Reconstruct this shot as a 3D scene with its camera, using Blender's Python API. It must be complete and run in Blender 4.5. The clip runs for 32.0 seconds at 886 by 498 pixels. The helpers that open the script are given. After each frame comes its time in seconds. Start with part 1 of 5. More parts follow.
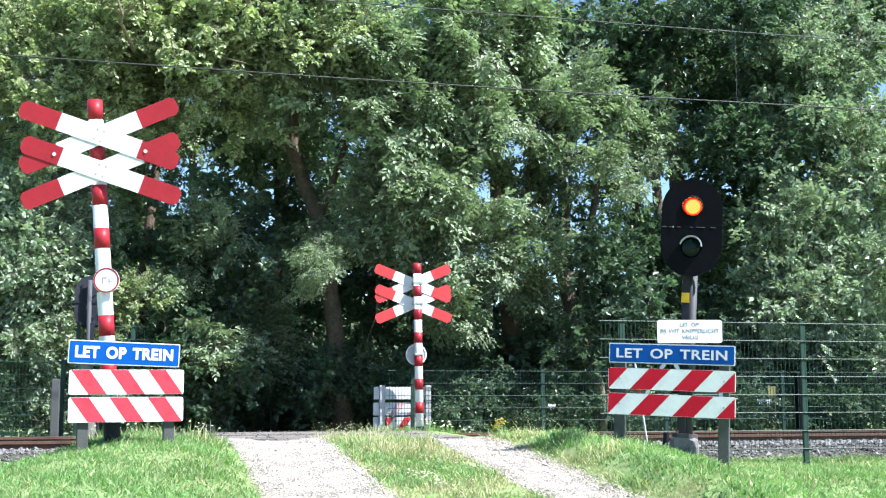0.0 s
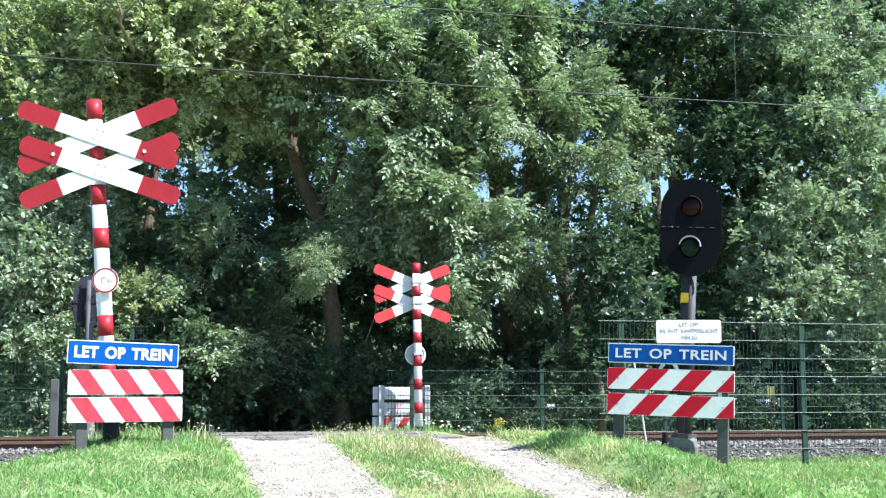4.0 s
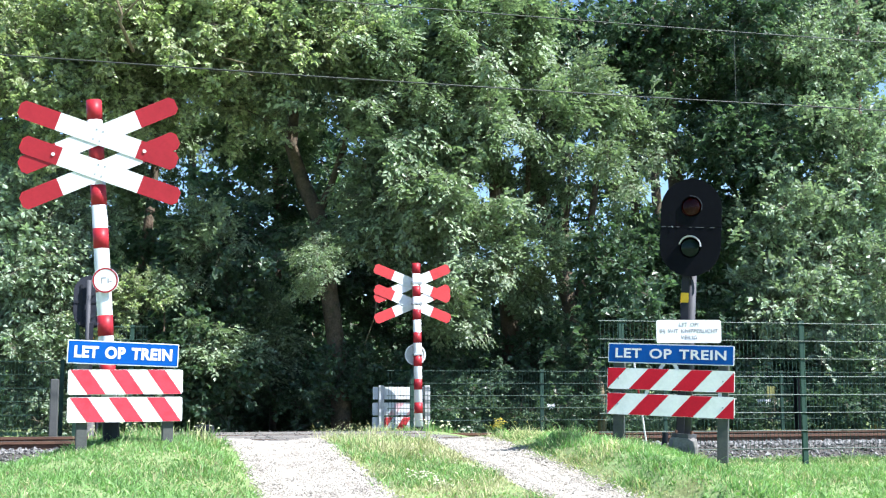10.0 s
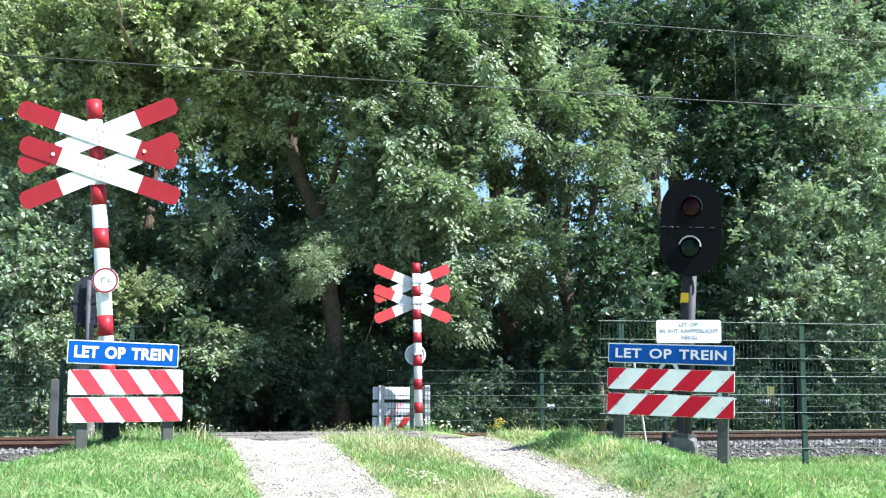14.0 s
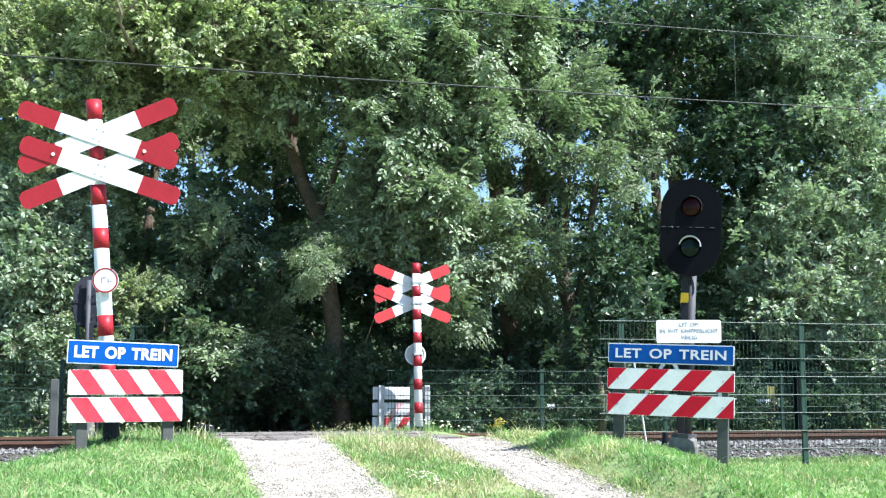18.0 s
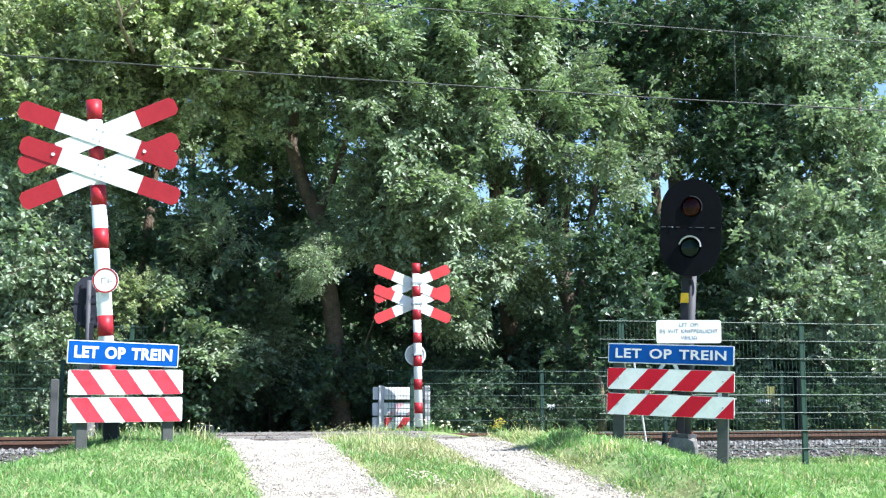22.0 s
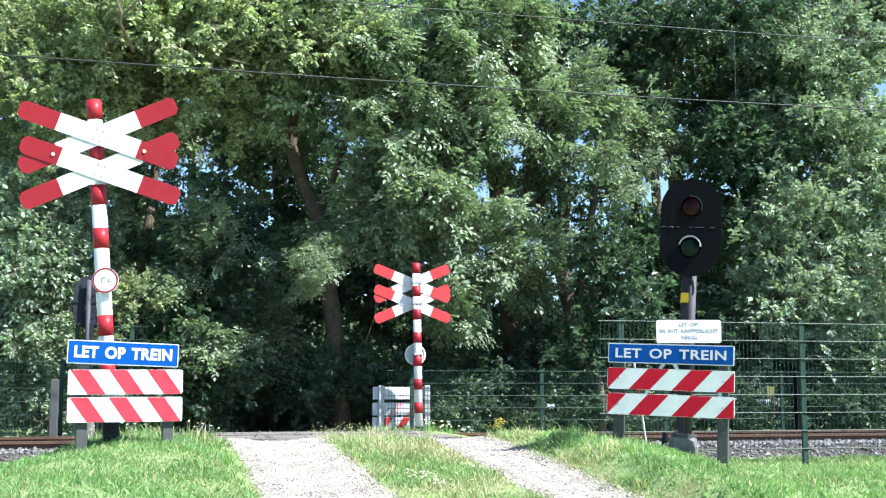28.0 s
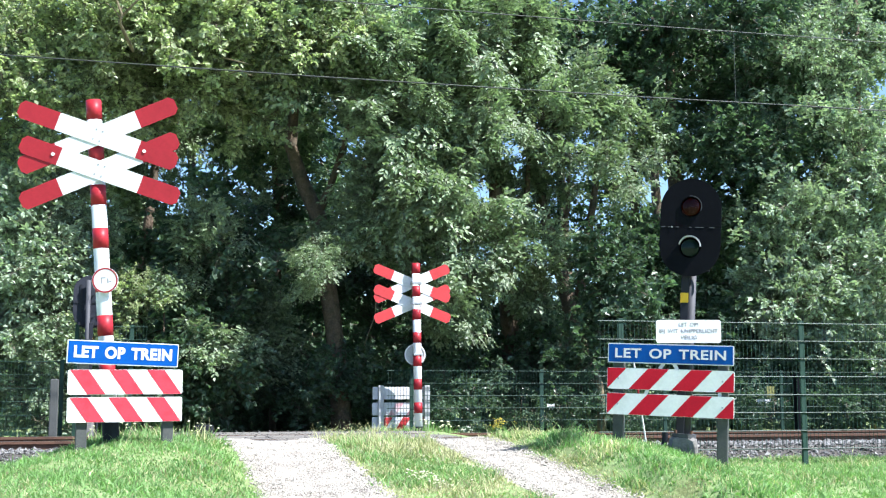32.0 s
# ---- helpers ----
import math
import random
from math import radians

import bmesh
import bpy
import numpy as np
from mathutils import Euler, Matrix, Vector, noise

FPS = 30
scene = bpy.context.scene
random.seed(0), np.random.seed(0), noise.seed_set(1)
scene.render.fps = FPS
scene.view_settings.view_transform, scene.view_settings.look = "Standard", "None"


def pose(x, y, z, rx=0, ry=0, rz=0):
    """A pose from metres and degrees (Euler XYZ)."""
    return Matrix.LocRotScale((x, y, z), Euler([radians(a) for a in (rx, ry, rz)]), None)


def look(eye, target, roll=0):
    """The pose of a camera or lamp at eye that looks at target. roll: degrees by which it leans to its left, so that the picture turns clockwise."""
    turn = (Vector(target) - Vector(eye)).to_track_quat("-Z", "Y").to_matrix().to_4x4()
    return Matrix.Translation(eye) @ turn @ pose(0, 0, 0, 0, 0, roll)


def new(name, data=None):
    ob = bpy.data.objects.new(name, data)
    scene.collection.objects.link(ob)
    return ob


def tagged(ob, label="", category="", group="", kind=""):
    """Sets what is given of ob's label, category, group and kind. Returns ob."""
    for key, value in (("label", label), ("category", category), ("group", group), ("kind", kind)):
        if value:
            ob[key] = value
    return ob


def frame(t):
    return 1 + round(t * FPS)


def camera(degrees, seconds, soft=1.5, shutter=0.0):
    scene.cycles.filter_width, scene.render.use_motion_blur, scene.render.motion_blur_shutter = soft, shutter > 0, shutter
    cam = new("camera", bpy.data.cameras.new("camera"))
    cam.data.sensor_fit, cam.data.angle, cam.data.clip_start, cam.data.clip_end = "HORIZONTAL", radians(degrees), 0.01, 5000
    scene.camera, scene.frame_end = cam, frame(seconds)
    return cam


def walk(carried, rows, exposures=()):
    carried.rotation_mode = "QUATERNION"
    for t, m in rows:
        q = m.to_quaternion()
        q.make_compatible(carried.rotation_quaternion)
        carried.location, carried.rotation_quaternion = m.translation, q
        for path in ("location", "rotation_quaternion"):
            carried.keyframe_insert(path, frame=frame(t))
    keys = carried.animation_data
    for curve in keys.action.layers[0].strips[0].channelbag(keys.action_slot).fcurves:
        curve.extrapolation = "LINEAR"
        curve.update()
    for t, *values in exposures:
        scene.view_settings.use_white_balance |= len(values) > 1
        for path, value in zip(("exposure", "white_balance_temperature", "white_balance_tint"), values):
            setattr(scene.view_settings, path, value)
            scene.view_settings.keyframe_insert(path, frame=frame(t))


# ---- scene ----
# Metres; the rail heads lie at z = 0, the eye 0.64 m above them, y runs away from the camera.
cam = camera(40.945, 32.0, soft=1.18)
EYE = (0.0, 0.0, 0.64)
TILT = 96.762
walk(cam, [
    (0.0, pose(*EYE, TILT, 0, 0.043)),
    (0.6, pose(*EYE, TILT, 0, 0.040)),
    (1.0, pose(*EYE, TILT, 0, 0.0)),
    (8.0, pose(*EYE, TILT, 0, 0.0)),
    (20.0, pose(*EYE, TILT, 0, 0.0)),
    (24.5, pose(*EYE, TILT + 0.018, 0, 0.0)),
    (28.0, pose(*EYE, TILT, 0, 0.0)),
    (32.0, pose(*EYE, TILT, 0, -0.012)),
], exposures=[(0.0, 1.51, 6200, 9), (32.0, 1.51, 6200, 9)])

# ---- light: afternoon sun high on the right, clear blue sky ----
SUN_AZ, SUN_EL = radians(66), radians(53)          # azimuth from -y towards +x
to_sun = Vector((math.sin(SUN_AZ) * math.cos(SUN_EL), -math.cos(SUN_AZ) * math.cos(SUN_EL), math.sin(SUN_EL)))
world = bpy.data.worlds.new("sky")
scene.world = world
world.use_nodes = True
wn = world.node_tree.nodes
sky = wn.new("ShaderNodeTexSky")
sky.sky_type, sky.sun_disc = "NISHITA", False
sky.dust_density, sky.ozone_density = 0.3, 4.5
sky.air_density = 0.92
sky.sun_elevation = SUN_EL
sky.sun_rotation = math.atan2(to_sun.x, to_sun.y)
world.node_tree.links.new(sky.outputs[0], wn["Background"].inputs[0])
wn["Background"].inputs[1].default_value = 0.090
sun = new("sun", bpy.data.lights.new("sun", "SUN"))
sun.data.energy, sun.data.angle, sun.data.color = 4.9, radians(0.53), (1.0, 0.965, 0.95)
sun.matrix_world = look(to_sun * 60, (0, 0, 0))

# ---- materials ----
def material(name, base, rough=0.6, metal=0.0, vary=0.15, scale=6.0, fine=60.0, bump=0.0, spec=0.5, dirt=None, island=0.0, each=0.0):
    """Principled surface with variation at two scales; dirt: a second colour in blotches."""
    m = bpy.data.materials.new(name)
    m.use_nodes = True
    t = m.node_tree
    n, l = t.nodes, t.links
    p = n["Principled BSDF"]
    p.inputs["Roughness"].default_value, p.inputs["Metallic"].default_value = rough, metal
    p.inputs["Specular IOR Level"].default_value = spec
    co = n.new("ShaderNodeTexCoord")
    big, small = n.new("ShaderNodeTexNoise"), n.new("ShaderNodeTexNoise")
    for nz, s, d in ((big, scale, 4), (small, fine, 3)):
        nz.inputs["Scale"].default_value, nz.inputs["Detail"].default_value = s, d
        l.new(co.outputs["Object"], nz.inputs["Vector"])
    ramp = n.new("ShaderNodeValToRGB")
    other = dirt or [c * (1 - vary * 2.2) for c in base]
    ramp.color_ramp.elements[0].color = (*other, 1)
    ramp.color_ramp.elements[1].color = (*base, 1)
    ramp.color_ramp.elements[0].position, ramp.color_ramp.elements[1].position = (0.3, 0.52) if dirt else (0.25, 0.62)
    l.new(big.outputs[0], ramp.inputs[0])
    hsv = n.new("ShaderNodeHueSaturation")
    mr = n.new("ShaderNodeMapRange")
    mr.inputs[1].default_value, mr.inputs[2].default_value = 0.25, 0.75
    mr.inputs[3].default_value, mr.inputs[4].default_value = 1 - vary, 1 + vary
    l.new(small.outputs[0], mr.inputs[0])
    value = mr.outputs[0]
    for amount, kind in ((island, "ShaderNodeNewGeometry"), (each, "ShaderNodeObjectInfo")):
        if amount:
            g, r, x = n.new(kind), n.new("ShaderNodeMapRange"), n.new("ShaderNodeMath")
            r.inputs[3].default_value, r.inputs[4].default_value = 1 - amount, 1 + amount
            x.operation = "MULTIPLY"
            l.new(g.outputs["Random Per Island" if "Geometry" in kind else "Random"], r.inputs[0])
            l.new(value, x.inputs[0])
            l.new(r.outputs[0], x.inputs[1])
            value = x.outputs[0]
    l.new(ramp.outputs[0], hsv.inputs["Color"])
    l.new(value, hsv.inputs["Value"])
    l.new(hsv.outputs[0], p.inputs["Base Color"])
    if bump:
        b = n.new("ShaderNodeBump")
        b.inputs["Strength"].default_value, b.inputs["Distance"].default_value = 0.7, bump
        l.new(small.outputs[0], b.inputs["Height"])
        l.new(b.outputs[0], p.inputs["Normal"])
    return m


def leaf_material(name, base, pale, through_light=0.35, rough=0.42):
    """Leaf: lit face, some light through the blade, every leaf and bough a little different."""
    m = material(name, base, rough, 0, 0.2, 0.8, 9.0, 0, 0.35, pale, 0.32, 0.18)
    t = m.node_tree
    n, l = t.nodes, t.links
    p, out = n["Principled BSDF"], n["Material Output"]
    tr, mix = n.new("ShaderNodeBsdfTranslucent"), n.new("ShaderNodeMixShader")
    gain = n.new("ShaderNodeMix")
    gain.data_type, gain.blend_type = "RGBA", "MULTIPLY"
    gain.inputs[0].default_value = 1
    gain.inputs[7].default_value = (1.15, 1.4, 0.75, 1)
    l.new(p.inputs["Base Color"].links[0].from_socket, gain.inputs[6])
    l.new(gain.outputs[2], tr.inputs["Color"])
    mix.inputs[0].default_value = through_light
    l.new(p.outputs[0], mix.inputs[1])
    l.new(tr.outputs[0], mix.inputs[2])
    l.new(mix.outputs[0], out.inputs["Surface"])
    return m


def glow_material(name, colour, strength):
    m = bpy.data.materials.new(name)
    m.use_nodes = True
    p = m.node_tree.nodes["Principled BSDF"]
    p.inputs["Base Color"].default_value = (*[c * 0.5 for c in colour], 1)
    p.inputs["Emission Color"].default_value, p.inputs["Emission Strength"].default_value = (*colour, 1), strength
    return m


def tinted_glass(name, tint, gloss=0.1):
    """A clear coloured lens: light passes straight, with a gloss on it."""
    m = bpy.data.materials.new(name)
    m.use_nodes = True
    n, l = m.node_tree.nodes, m.node_tree.links
    clear, shine, mix = n.new("ShaderNodeBsdfTransparent"), n.new("ShaderNodeBsdfGlossy"), n.new("ShaderNodeMixShader")
    clear.inputs[0].default_value = (*tint, 1)
    shine.inputs["Roughness"].default_value = 0.15
    mix.inputs[0].default_value = gloss
    l.new(clear.outputs[0], mix.inputs[1])
    l.new(shine.outputs[0], mix.inputs[2])
    l.new(mix.outputs[0], n["Material Output"].inputs["Surface"])
    return m


M_SOIL = material("grassy_soil", (0.20, 0.27, 0.11), 0.9, 0, 0.3, 1.5, 30, 0.02, 0.2, (0.14, 0.16, 0.06))
M_GRAVEL = material("crushed_shell_gravel", (0.39, 0.36, 0.305), 0.9, 0, 0.22, 2.0, 55, 0.016, 0.3, (0.32, 0.292, 0.24))
M_PEBBLE = material("loose_gravel", (0.42, 0.388, 0.335), 0.85, 0, 0.2, 3, 50, 0, 0.3, None, 0.30)
M_BALLAST = material("ballast_stone", (0.165, 0.165, 0.162), 0.9, 0, 0.2, 4, 60, 0.004, 0.2, (0.115, 0.105, 0.092), 0.65)
M_BED = material("ballast_bed", (0.075, 0.068, 0.06), 0.95, 0, 0.3, 8, 40, 0.02)
M_RUST = material("rusty_rail_steel", (0.13, 0.070, 0.048), 0.8, 0.1, 0.25, 5, 60, 0.002, 0.3, (0.085, 0.048, 0.035))
M_STEEL = material("polished_rail_head", (0.55, 0.53, 0.50), 0.3, 0.9, 0.12, 5, 60)
M_SLEEPER = material("concrete_sleeper", (0.33, 0.31, 0.28), 0.9, 0, 0.2, 4, 50, 0.004)
M_DECK = material("weathered_concrete_deck", (0.17, 0.16, 0.145), 0.9, 0, 0.25, 2, 40, 0.006, 0.3, (0.11, 0.103, 0.092))
M_CONCRETE = material("grey_concrete", (0.19, 0.183, 0.175), 0.9, 0, 0.2, 9, 60, 0.008, 0.3, (0.11, 0.108, 0.10))
M_RED = material("red_sign_paint", (0.335, 0.020, 0.030), 0.45, 0, 0.08, 5, 40, 0, 0.25)
M_WHITE = material("white_sign_paint", (0.68, 0.69, 0.715), 0.45, 0, 0.05, 4, 40, 0, 0.5)
M_REDFILM = material("red_reflective_film", (0.53, 0.010, 0.028), 0.5, 0, 0.08, 8, 60, 0, 0.15)
M_WHITEFILM = material("white_reflective_film", (0.76, 0.79, 0.77), 0.5, 0, 0.05, 6, 50, 0, 0.2, (0.66, 0.69, 0.66))
M_BLUE = material("blue_sign_film", (0.002, 0.075, 0.33), 0.5, 0, 0.06, 5, 40, 0, 0.15)
M_BLACK = material("black_signal_paint", (0.0032, 0.004, 0.0065), 0.7, 0, 0.15, 5, 50, 0, 0.08)
M_ALU = material("weathered_aluminium", (0.40, 0.41, 0.43), 0.5, 0.5, 0.12, 6, 50)
M_GREYPAINT = material("grey_pole_paint", (0.060, 0.062, 0.072), 0.7, 0.0, 0.1, 4, 40)
M_POST = material("grey_recycled_post", (0.082, 0.086, 0.084), 0.8, 0, 0.15, 5, 60, 0.002, 0.2, (0.058, 0.064, 0.06))
M_POSTLIGHT = material("light_grey_post", (0.42, 0.43, 0.44), 0.6, 0, 0.12, 5, 60, 0.002)
M_FENCE = material("dark_green_fence_coating", (0.020, 0.055, 0.040), 0.62, 0, 0.12, 6, 60, 0, 0.3)
# A lighter green for the near fence's level bars.
M_FENCEPALE = material("pale_green_fence_coating", (0.035, 0.07, 0.055), 0.6, 0, 0.12, 6, 60)
M_YELLOW = material("yellow_tag", (0.70, 0.42, 0.01), 0.5, 0, 0.06, 6, 50)
M_INK = material("dark_lettering", (0.26, 0.26, 0.28), 0.5, 0, 0.05, 6, 50)
# Pale paint imitating the bright crescent of light reflected inside the lower visor.
M_VISORLIT = material("visor_reflection_paint", (0.42, 0.43, 0.43), 0.5, 0, 0.1, 6, 50)
M_BARK = material("ash_bark", (0.135, 0.102, 0.076), 0.95, 0, 0.3, 6, 30, 0.03, 0.2, (0.075, 0.070, 0.050))
M_TWIG = material("twig_bark", (0.13, 0.11, 0.085), 0.9, 0, 0.2, 6, 30, 0, 0.2)
M_WIRE = material("copper_wire_dull", (0.06, 0.065, 0.062), 0.6, 0.5, 0.1, 3, 30)
M_ASH = leaf_material("ash_leaf", (0.250, 0.310, 0.205), (0.170, 0.226, 0.142), 0.32, 0.42)
M_POPLAR = leaf_material("poplar_leaf", (0.325, 0.390, 0.295), (0.235, 0.306, 0.215), 0.33, 0.38)
# Leaf colour darkened to stand in for shade in the undergrowth and inner crowns.
M_SHADELEAF = leaf_material("shade_darkened_leaf", (0.096, 0.150, 0.098), (0.070, 0.114, 0.074), 0.4, 0.36)
M_LIME = leaf_material("fresh_shrub_leaf", (0.385, 0.42, 0.265), (0.295, 0.35, 0.205), 0.42, 0.42)
M_GRASS = leaf_material("grass_blade", (0.218, 0.358, 0.140), (0.165, 0.296, 0.108), 0.44, 0.5)
M_DRY = leaf_material("dry_grass_blade", (0.46, 0.44, 0.26), (0.36, 0.37, 0.19), 0.3, 0.6)
M_PETAL = material("pale_clover_flower", (0.50, 0.50, 0.33), 0.8, 0, 0.1, 20, 80)
M_RAGWORT = material("yellow_ragwort_flower", (0.44, 0.37, 0.05), 0.8, 0, 0.15, 20, 80)
M_LAMP = glow_material("lamp_filament_glow", (1.0, 0.34, 0.20), 11.0)
M_LAMPMID = glow_material("lamp_reflector_glow", (1.0, 0.17, 0.07), 7.0)
M_LAMPRIM = glow_material("lamp_reflector_rim_glow", (1.0, 0.06, 0.02), 2.2)
M_REDLENS = tinted_glass("red_lens", (0.80, 0.075, 0.02), 0.015)
M_CLEARLENS = tinted_glass("clear_lens", (0.10, 0.19, 0.17), 0.02)
# Soil colour kept very dark to carry the shade under the trees.
M_SHADESOIL = material("shade_dark_soil", (0.050, 0.045, 0.030), 0.95, 0, 0.3, 2, 20, 0.03, 0.2, (0.035, 0.045, 0.022))
M_DEADBARK = material("dry_ivy_bark", (0.20, 0.165, 0.105), 0.95, 0, 0.3, 8, 30, 0.03, 0.2, (0.14, 0.115, 0.07))
M_NOTICE = material("faded_yellow_notice", (0.21, 0.21, 0.065), 0.6, 0, 0.1, 6, 50)
M_DUCT = material("dark_cable_duct", (0.018, 0.020, 0.028), 0.6, 0, 0.1, 5, 40, 0, 0.2)
M_WEED = leaf_material("broad_weed_leaf", (0.20, 0.35, 0.12), (0.15, 0.28, 0.09), 0.42, 0.4)
M_FARLEAF = leaf_material("far_wood_leaf", (0.095, 0.150, 0.092), (0.07, 0.115, 0.070), 0.35, 0.42)
M_FADEDRED = material("sunbleached_red_paint", (0.50, 0.05, 0.055), 0.5, 0, 0.1, 5, 40, 0, 0.2)
M_PALERED = material("washed_out_red_paint", (0.58, 0.33, 0.36), 0.5, 0, 0.15, 9, 40, 0, 0.2, (0.62, 0.60, 0.62))
# Dim bluish grey, lighter than black_signal_paint, for the far signal.
M_SIGNALBACK = material("bluish_grey_signal_back", (0.035, 0.038, 0.050), 0.8, 0, 0.15, 5, 50, 0, 0.1)
M_LAMPBACK = material("dull_lamp_back", (0.02, 0.012, 0.010), 0.6, 0, 0.1, 8, 50)
M_REFLECTOR = material("dull_reflector", (0.30, 0.34, 0.32), 0.5, 0.2, 0.1, 8, 50)
M_BACKWHITE = material("weathered_white_sign_back", (0.62, 0.63, 0.66), 0.5, 0, 0.08, 4, 40, 0, 0.3, (0.54, 0.55, 0.57))
# A pinker red than red_reflective_film, for the left barrier's stripes.
M_PINKFILM = material("pinkish_red_film", (0.50, 0.050, 0.075), 0.5, 0, 0.08, 8, 60, 0, 0.15, (0.46, 0.035, 0.055))

# ---- building tools ----
ROT = math.atan2(0.2385, 0.9711)                    # the track runs 13.8 degrees off the picture plane
D_ROAD, E_RAIL, L_C = Vector((-0.2385, 0.9711)), Vector((0.9711, 0.2385)), 2.26
TRACK_S = 16.56


def at(s, dl):
    """Plan place: s metres along the road from the camera, dl metres right of the road's middle."""
    v = D_ROAD * s + E_RAIL * (dl + L_C)
    return v.x, v.y


def step(a, b, x):
    t = np.clip((np.asarray(x, float) - a) / (b - a), 0, 1)
    return t * t * (3 - 2 * t)


def height(x, y):
    """Ground level: a ramp up to the crossing, raised verges, low ground along the track."""
    x, y = np.asarray(x, float), np.asarray(y, float)
    s = D_ROAD.x * x + D_ROAD.y * y
    dl = E_RAIL.x * x + E_RAIL.y * y - L_C
    a = np.abs(dl)
    road = np.where(s < 11.6, -0.16 + 0.080 * (s - 8.7), 0.072 + 0.033 * step(11.6, 12.8, s))
    road = np.maximum(road, -1.6)
    road = road * (1 - step(12.3, 14.6, s)) - 0.015 * step(12.3, 14.0, s)
    right = 0.22 * step(1.27, 1.72, dl) * (1 - 0.28 * step(1.7, 2.0, dl)) * (1 - step(2.1, 2.9, dl)) * (1 - 0.7 * step(10.2, 12.4, s))
    left = 0.20 * step(1.35, 2.0, -dl) * (1 - 0.6 * step(3.0, 4.0, -dl))
    verge = right * (1 - step(12.4, 13.6, s)) + left * (1 - step(10.6, 12.6, s))
    low = np.where(dl > 0, -0.27, -0.33) * step(2.4, 3.8, a) * step(9.0, 11.6, s) * (1 - step(19.2, 20.4, s)) - 0.20 * step(2.0, 3.2, a) * step(12.6, 14.0, s) * (1 - step(19.0, 20.0, s))
    camber = -0.03 * (1 - step(0.1, 0.35, np.abs(dl + 0.97))) - 0.03 * (1 - step(0.1, 0.3, np.abs(dl - 0.97)))
    lumps = 0.02 * np.sin(x * 2.1 + 1.3 * np.sin(y * 1.7)) * np.sin(y * 2.7 + 0.6) * step(1.3, 2.0, a)
    far = -0.04 * step(18.4, 19, s) - 0.26 * step(18.9, 21.5, s)
    return road + verge + low + camber * (s < 14) + lumps * (np.abs(s) < 60) + far


def ground_z(x, y):
    return float(height(x, y))


def mesh_of(name, verts, faces, mats, mat_ids=None, smooth=False):
    me = bpy.data.meshes.new(name)
    me.from_pydata(verts, [], faces)
    for m in mats if isinstance(mats, (list, tuple)) else [mats]:
        me.materials.append(m)
    if mat_ids is not None:
        me.polygons.foreach_set("material_index", mat_ids)
    if smooth:
        me.polygons.foreach_set("use_smooth", [True] * len(me.polygons))
    me.update()
    return me


def finish(name, bm, mats, smooth=False):
    me = bpy.data.meshes.new(name)
    bmesh.ops.recalc_face_normals(bm, faces=bm.faces)
    bm.to_mesh(me)
    bm.free()
    for m in mats if isinstance(mats, (list, tuple)) else [mats]:
        me.materials.append(m)
    if smooth:
        for f in me.polygons:
            f.use_smooth = len(f.vertices) == 4
    return me


def part(name, bm, mats, parent, label="", smooth=False):
    """Links a bmesh as one mesh object under a thing or under a part."""
    ob = new(name, finish(name, bm, mats, smooth))
    ob.parent = parent
    return tagged(ob, label)


def thing(name, m, label, category, group="", kind=""):
    ob = new(name)
    ob.empty_display_size = 0.1
    ob.matrix_world = m
    return tagged(ob, label, category, group, kind)


def box(bm, lo, hi, bevel=0.0, m=None):
    made = bmesh.ops.create_cube(bm, size=1)["verts"]
    lo, hi = Vector(lo), Vector(hi)
    for v in made:
        v.co = Vector([(lo[i] + hi[i]) / 2 + v.co[i] * (hi[i] - lo[i]) for i in range(3)])
    if bevel:
        edges = {e for v in made for e in v.link_edges}
        made = bmesh.ops.bevel(bm, geom=list(edges), offset=bevel, segments=2, affect="EDGES", profile=0.6)["verts"]
    if m:
        bmesh.ops.transform(bm, matrix=m, verts=list({v for v in made if v.is_valid}))
    return bm


def rod(bm, a, b, r0, r1=None, n=10):
    """A round bar from a to b."""
    a, b = Vector(a), Vector(b)
    r1 = r0 if r1 is None else r1
    q = (b - a).to_track_quat("Z", "Y")
    rings = []
    for c, r in ((a, r0), (b, r1)):
        rings.append([bm.verts.new(c + q @ Vector((r * math.cos(k * 2 * math.pi / n), r * math.sin(k * 2 * math.pi / n), 0))) for k in range(n)])
    for k in range(n):
        bm.faces.new((rings[0][k], rings[0][(k + 1) % n], rings[1][(k + 1) % n], rings[1][k]))
    bm.faces.new(rings[0][::-1])
    bm.faces.new(rings[1])
    return bm


def slab(bm, outline, y0, y1):
    """A plate: an outline of (x, z) given depth from y0 to y1."""
    f = [bm.verts.new((x, y0, z)) for x, z in outline]
    g = [bm.verts.new((x, y1, z)) for x, z in outline]
    bm.faces.new(f)
    bm.faces.new(g[::-1])
    for k in range(len(f)):
        j = (k + 1) % len(f)
        bm.faces.new((f[k], g[k], g[j], f[j]))
    return bm


def rounded(w, h, r, n=5):
    """Outline of a rounded rectangle about the origin."""
    pts = []
    for cx, cz, a0 in ((w / 2 - r, h / 2 - r, 0), (-w / 2 + r, h / 2 - r, 90), (-w / 2 + r, -h / 2 + r, 180), (w / 2 - r, -h / 2 + r, 270)):
        for k in range(n + 1):
            a = radians(a0 + 90 * k / n)
            pts.append((cx + r * math.cos(a), cz + r * math.sin(a)))
    return pts


def circle(r, n=32, cx=0.0, cz=0.0):
    return [(cx + r * math.cos(2 * math.pi * k / n), cz + r * math.sin(2 * math.pi * k / n)) for k in range(n)]


